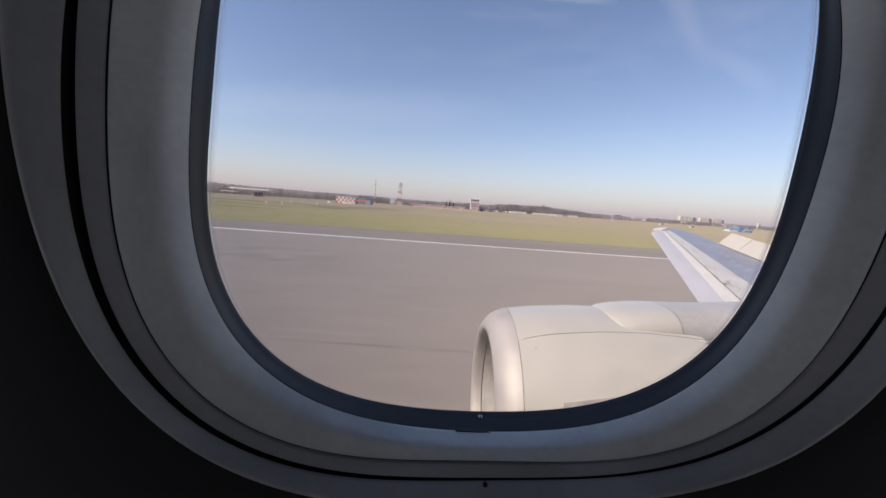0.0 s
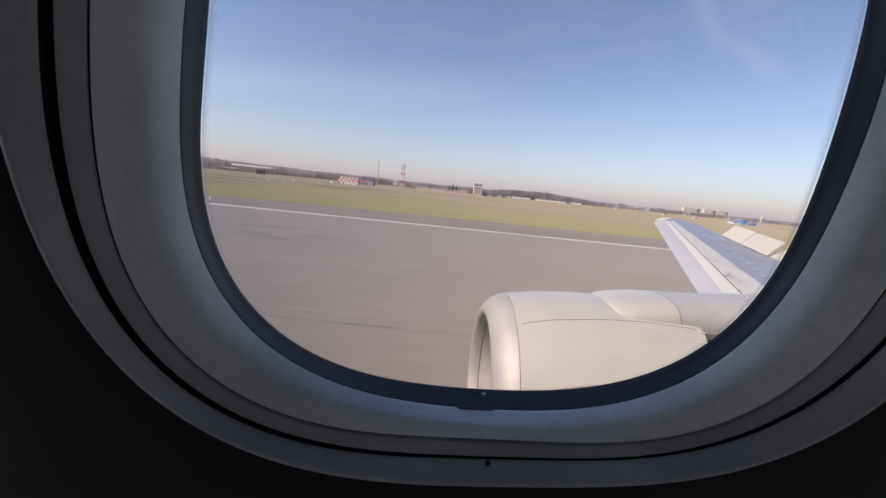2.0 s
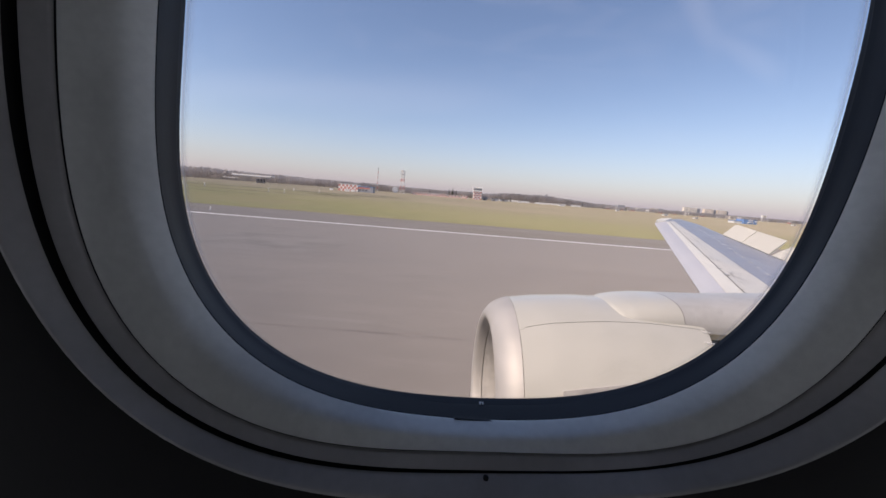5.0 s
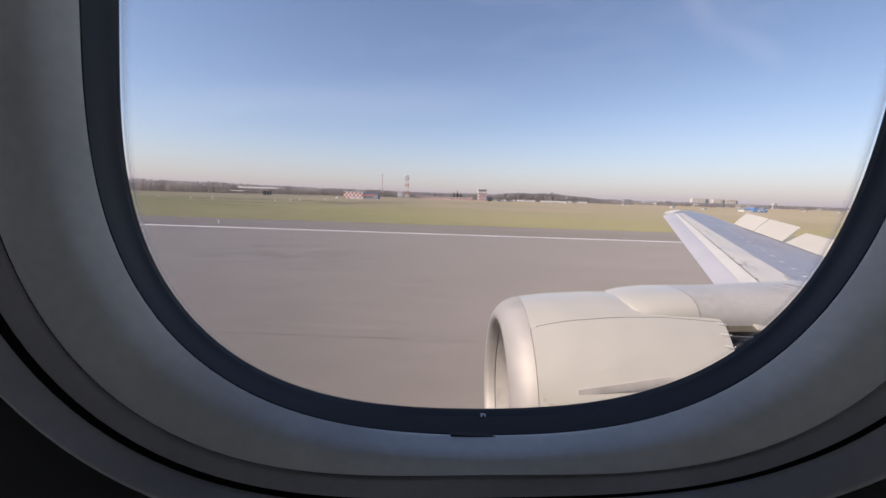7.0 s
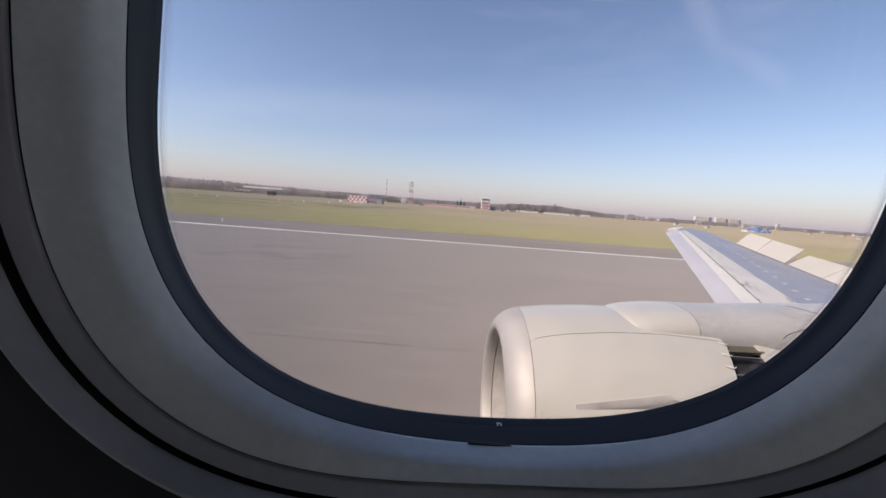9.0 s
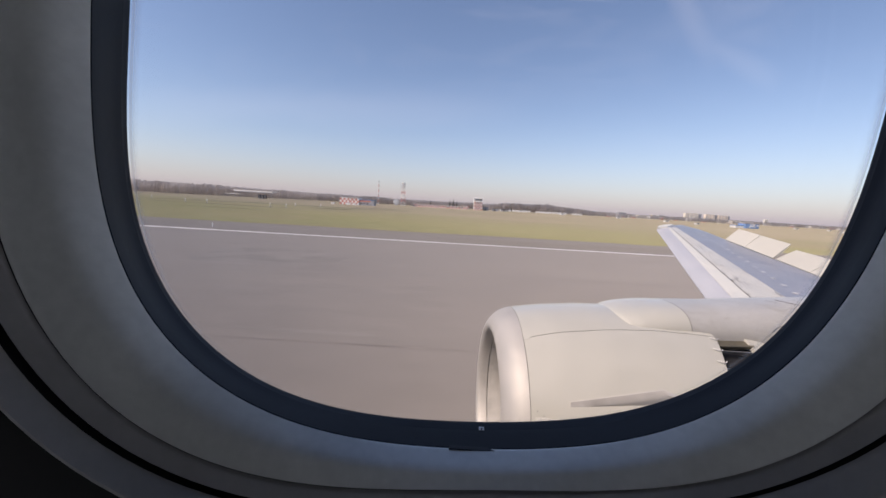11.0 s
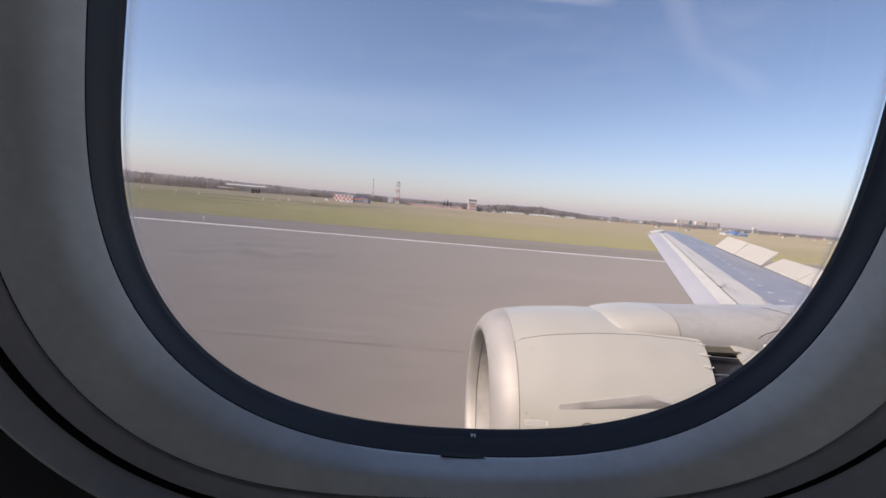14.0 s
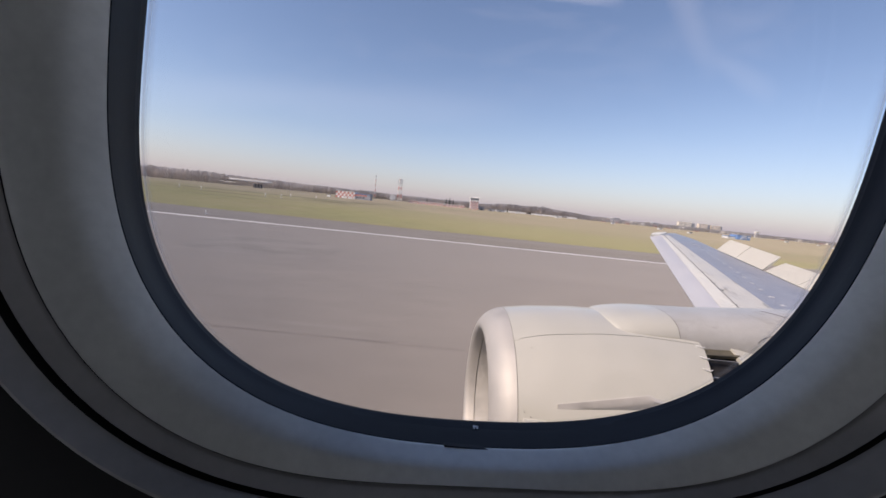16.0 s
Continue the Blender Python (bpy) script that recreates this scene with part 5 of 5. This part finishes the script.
# apartment blocks on the horizon
for az, yy, w, d, h, e in ((32.63, 2100, 36, 9, 40, 22), (34.55, 2100, 25, 9, 39, 18), (35.85, 2100, 26, 9, 37, 14), (28.6, 2500, 20, 9, 22, 8), (41.2, 2300, 26, 9, 13, 6)):
    x, y = at_az(az, yy)
    t = thing("apartment_block", x, y, "distant cream panel apartment block of nine storeys", "apartment building", "apartment blocks")
    wall = slab(t, "wall", (-w, -d, 0), (w, d, h), M_BTAN if w < 30 else M_BCREAM, "", 0.3)
    slab(t, "roof", (-w - 0.4, -d - 0.4, h), (w + 0.4, d + 0.4, h + 1.0), M_BCREAM, "pale roof edge")
    # grey block stands in for the dark, shaded end wall
    slab(t, "stair_tower", (w + 0.01, -d + 6, 0), (w + e, d, h - 1.4), M_BGREY, "end of the block, its shade painted grey")
    for k in range(9):
        z = 1.4 + (h - 2) * k / 9
        for s in range(3):
            x0, x1 = -w + 2 * w * s / 3 + 2.5, -w + 2 * w * (s + 1) / 3 - 2.5
            slab(t, "window_row", (x0, -d - 0.12, z), (x1, -d + 0.1, z + 1.1), M_BGREY, "row of grey windows", 0, wall)

# ---- woods and trees ----
def twig_tree(rng, h, wide, conifer=False):
    """Vertices and faces of one bare tree: forked tapered trunk and many small twig fans with gaps between."""
    vs, fs = [], []

    def tri(p, q, r):
        i = len(vs)
        vs.extend((p, q, r))
        fs.append((i, i + 1, i + 2))

    def limb(a, b, r0, r1):
        i = len(vs)
        for p, r in ((a, r0), (b, r1)):
            for k in range(3):
                t = 2.094 * k
                vs.append((p[0] + r * math.cos(t), p[1] + r * math.sin(t), p[2]))
        for k in range(3):
            j = (k + 1) % 3
            fs.append((i + k, i + j, i + 3 + j, i + 3 + k))

    limb((0, 0, 0), (rng.uniform(-.3, .3), 0, h * (0.95 if conifer else 0.6)), 0.018 * h, 0.006 * h)
    if conifer:
        for k in range(34):
            u = k / 33
            z = h * (0.12 + 0.86 * u)
            r = wide * (1 - u) * rng.uniform(0.75, 1.15) + 0.12
            for _ in range(3):
                t = rng.uniform(0, 6.283)
                c, s = math.cos(t), math.sin(t)
                tri((0.1 * c, 0.1 * s, z + 0.03 * h), (r * c - 0.35 * r * s, r * s + 0.35 * r * c, z - 0.05 * h), (r * c + 0.35 * r * s, r * s - 0.35 * r * c, z - 0.04 * h))
        return vs, fs
    for _ in range(4):
        t, u = rng.uniform(0, 6.283), rng.uniform(0.3, 0.55)
        limb((0, 0, h * u), (wide * 0.6 * math.cos(t), wide * 0.6 * math.sin(t), h * (u + 0.32)), 0.007 * h, 0.003 * h)
    for _ in range(105):
        t, q = rng.uniform(0, 6.283), rng.random() ** 0.5
        z = h * (0.05 + 0.93 * rng.random() ** 0.95)
        lim = wide * max(0.18, 1 - ((z / h - 0.48) / 0.58) ** 2)
        x, y = q * lim * math.cos(t), q * lim * math.sin(t)
        s = h * rng.uniform(0.05, 0.11)
        a = rng.uniform(-0.55, 0.55)
        dx, dz, wd = s * math.sin(a), s * math.cos(a), h * rng.uniform(0.010, 0.020)
        tri((x - wd * 0.3, y, z - s * 0.4), (x + dx - wd, y + rng.uniform(-.03, .03) * h, z + dz), (x + dx + wd, y, z + dz * 0.9))
    return vs, fs


def wood(name, az, ys, hs, spacing, depth, seed, mat, label, az_rng, conifers=0.05):
    """A belt of bare trees along bearings az at distances ys with heights hs."""
    rng = random.Random(seed)
    kinds = [twig_tree(rng, 1.0, rng.uniform(0.14, 0.22)) for _ in range(14)]
    firs = [twig_tree(rng, 1.0, rng.uniform(0.13, 0.17), True) for _ in range(3)]
    vs, fs = [], []
    a = az_rng[0]
    while a < az_rng[1]:
        y = lerp_table(a, az, ys)
        for row in range(depth):
            yy = y + row * 9 + rng.uniform(-4, 4)
            aa = a + rng.uniform(-0.5, 0.5) * math.degrees(spacing / y)
            x = yy * math.tan(radians(aa))
            h = lerp_table(a, az, hs) * rng.uniform(0.86, 1.02) * (1 + 0.14 * noise.noise((x * 0.012, yy * 0.012, seed)))
            if rng.random() < 0.008:
                h *= 1.15
            kv, kf = rng.choice(firs if rng.random() < conifers else kinds)
            c, s = math.cos(rng.uniform(0, 6.28)), math.sin(rng.uniform(0, 6.28))
            o = len(vs)
            vs.extend((x + h * (p[0] * c - p[1] * s) * 1.3, yy + h * (p[0] * s + p[1] * c), -0.1 + h * p[2]) for p in kv)
            fs.extend(tuple(o + i for i in f) for f in kf)
        a += math.degrees(spacing * math.cos(radians(a)) ** 2 / y)
    # dense undergrowth behind the trunks
    me = bpy.data.meshes.new(name)
    me.from_pydata(vs, [], fs)
    me.materials.append(mat)
    return tagged(new(name, me), label, "woods", kind="stuff")


W_AZ = (-60, -48, -36, -28, -20, -10, 0, 6, 9, 15, 19, 22, 26, 33, 42, 52, 62)
W_Y = (330, 400, 470, 570, 740, 860, 900, 920, 900, 900, 930, 1050, 1150, 1350, 1350, 1250, 1200)
W_H = (15, 15, 14.5, 14.5, 15, 15, 14, 15, 19, 20, 15, 12, 11, 12, 11, 9, 9)
wood("woods_leafless", W_AZ, W_Y, W_H, 2.8, 5, 3, M_TWIG, "brown leafless spring woods along the airfield edge, paled to stand for haze", (-60, 62), 0.008)
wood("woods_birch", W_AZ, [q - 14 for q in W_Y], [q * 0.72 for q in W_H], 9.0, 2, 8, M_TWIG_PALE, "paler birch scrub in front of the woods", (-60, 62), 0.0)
wood("woods_far", (-60, 0, 25, 45, 62), (1500, 1700, 1900, 1900, 1800), (26, 20, 13, 12, 16), 9.0, 3, 11, M_TWIG, "distant brown treeline on the horizon, paled to stand for haze", (-60, 62), 0.02)

wood("woods_scrub", (16, 22, 30, 40, 62), (860, 880, 860, 800, 760), (5.0, 8.0, 9.0, 8.0, 8.0), 4.0, 3, 17, M_TWIG, "low brown scrub before the town, paled to stand for haze", (17, 60), 0.0)

rng = random.Random(21)
for az, yy, h in ((0.35, 640, 14.5), (0.85, 645, 17.5), (1.4, 640, 13.0), (-2.6, 660, 13), (9.6, 700, 9)):
    x, y = at_az(az, yy)
    t = thing("conifer_tree", x, y, "dark conifer tree standing behind the low buildings", "tree", "conifers")
    kv, kf = twig_tree(rng, h, h * 0.2, True)
    nt = 6
    me = bpy.data.meshes.new("crown")
    me.from_pydata([(t.location.x + p[0], t.location.y + p[1], t.location.z + p[2]) for p in kv[nt:]], [], [tuple(i - nt for i in f) for f in kf[3:]])
    me.materials.append(M_FIR)
    crown = new("crown", me)
    crown.parent, crown.matrix_parent_inverse = t, t.matrix_world.inverted()
    rods(t, "trunk", [((0, 0, 0), (0, 0, h * 0.9))], 0.18, M_BARK)

# dirt tracks and ditches through the grass
for k, (x, y, w, d) in enumerate(((-82, 119, 75, 5.0), (-70, 168, 120, 11.0), (-42, 138, 20, 9.0), (-125, 150, 90, 7.0), (-55, 92, 30, 2.2), (-35, 200, 30, 12.0), (-92, 100, 34, 2.0), (20, 240, 60, 8.0))):
    g = sheet(x - w / 2, x + w / 2, y - d / 2, y + d / 2, -0.035 + 0.002 * k, 24, 2, d * 0.7)
    for v in g.verts:
        u = abs(v.co.x - x) / (w / 2)
        v.co.y = y + (v.co.y - y) * max(0.05, 1 - u ** 3) + 3 * noise.noise((v.co.x * 0.02, k * 3.3, 0))
    structure("ground_track_%d" % (k + 1), g, M_SOIL, "dark worn dirt track in the grass", "track")
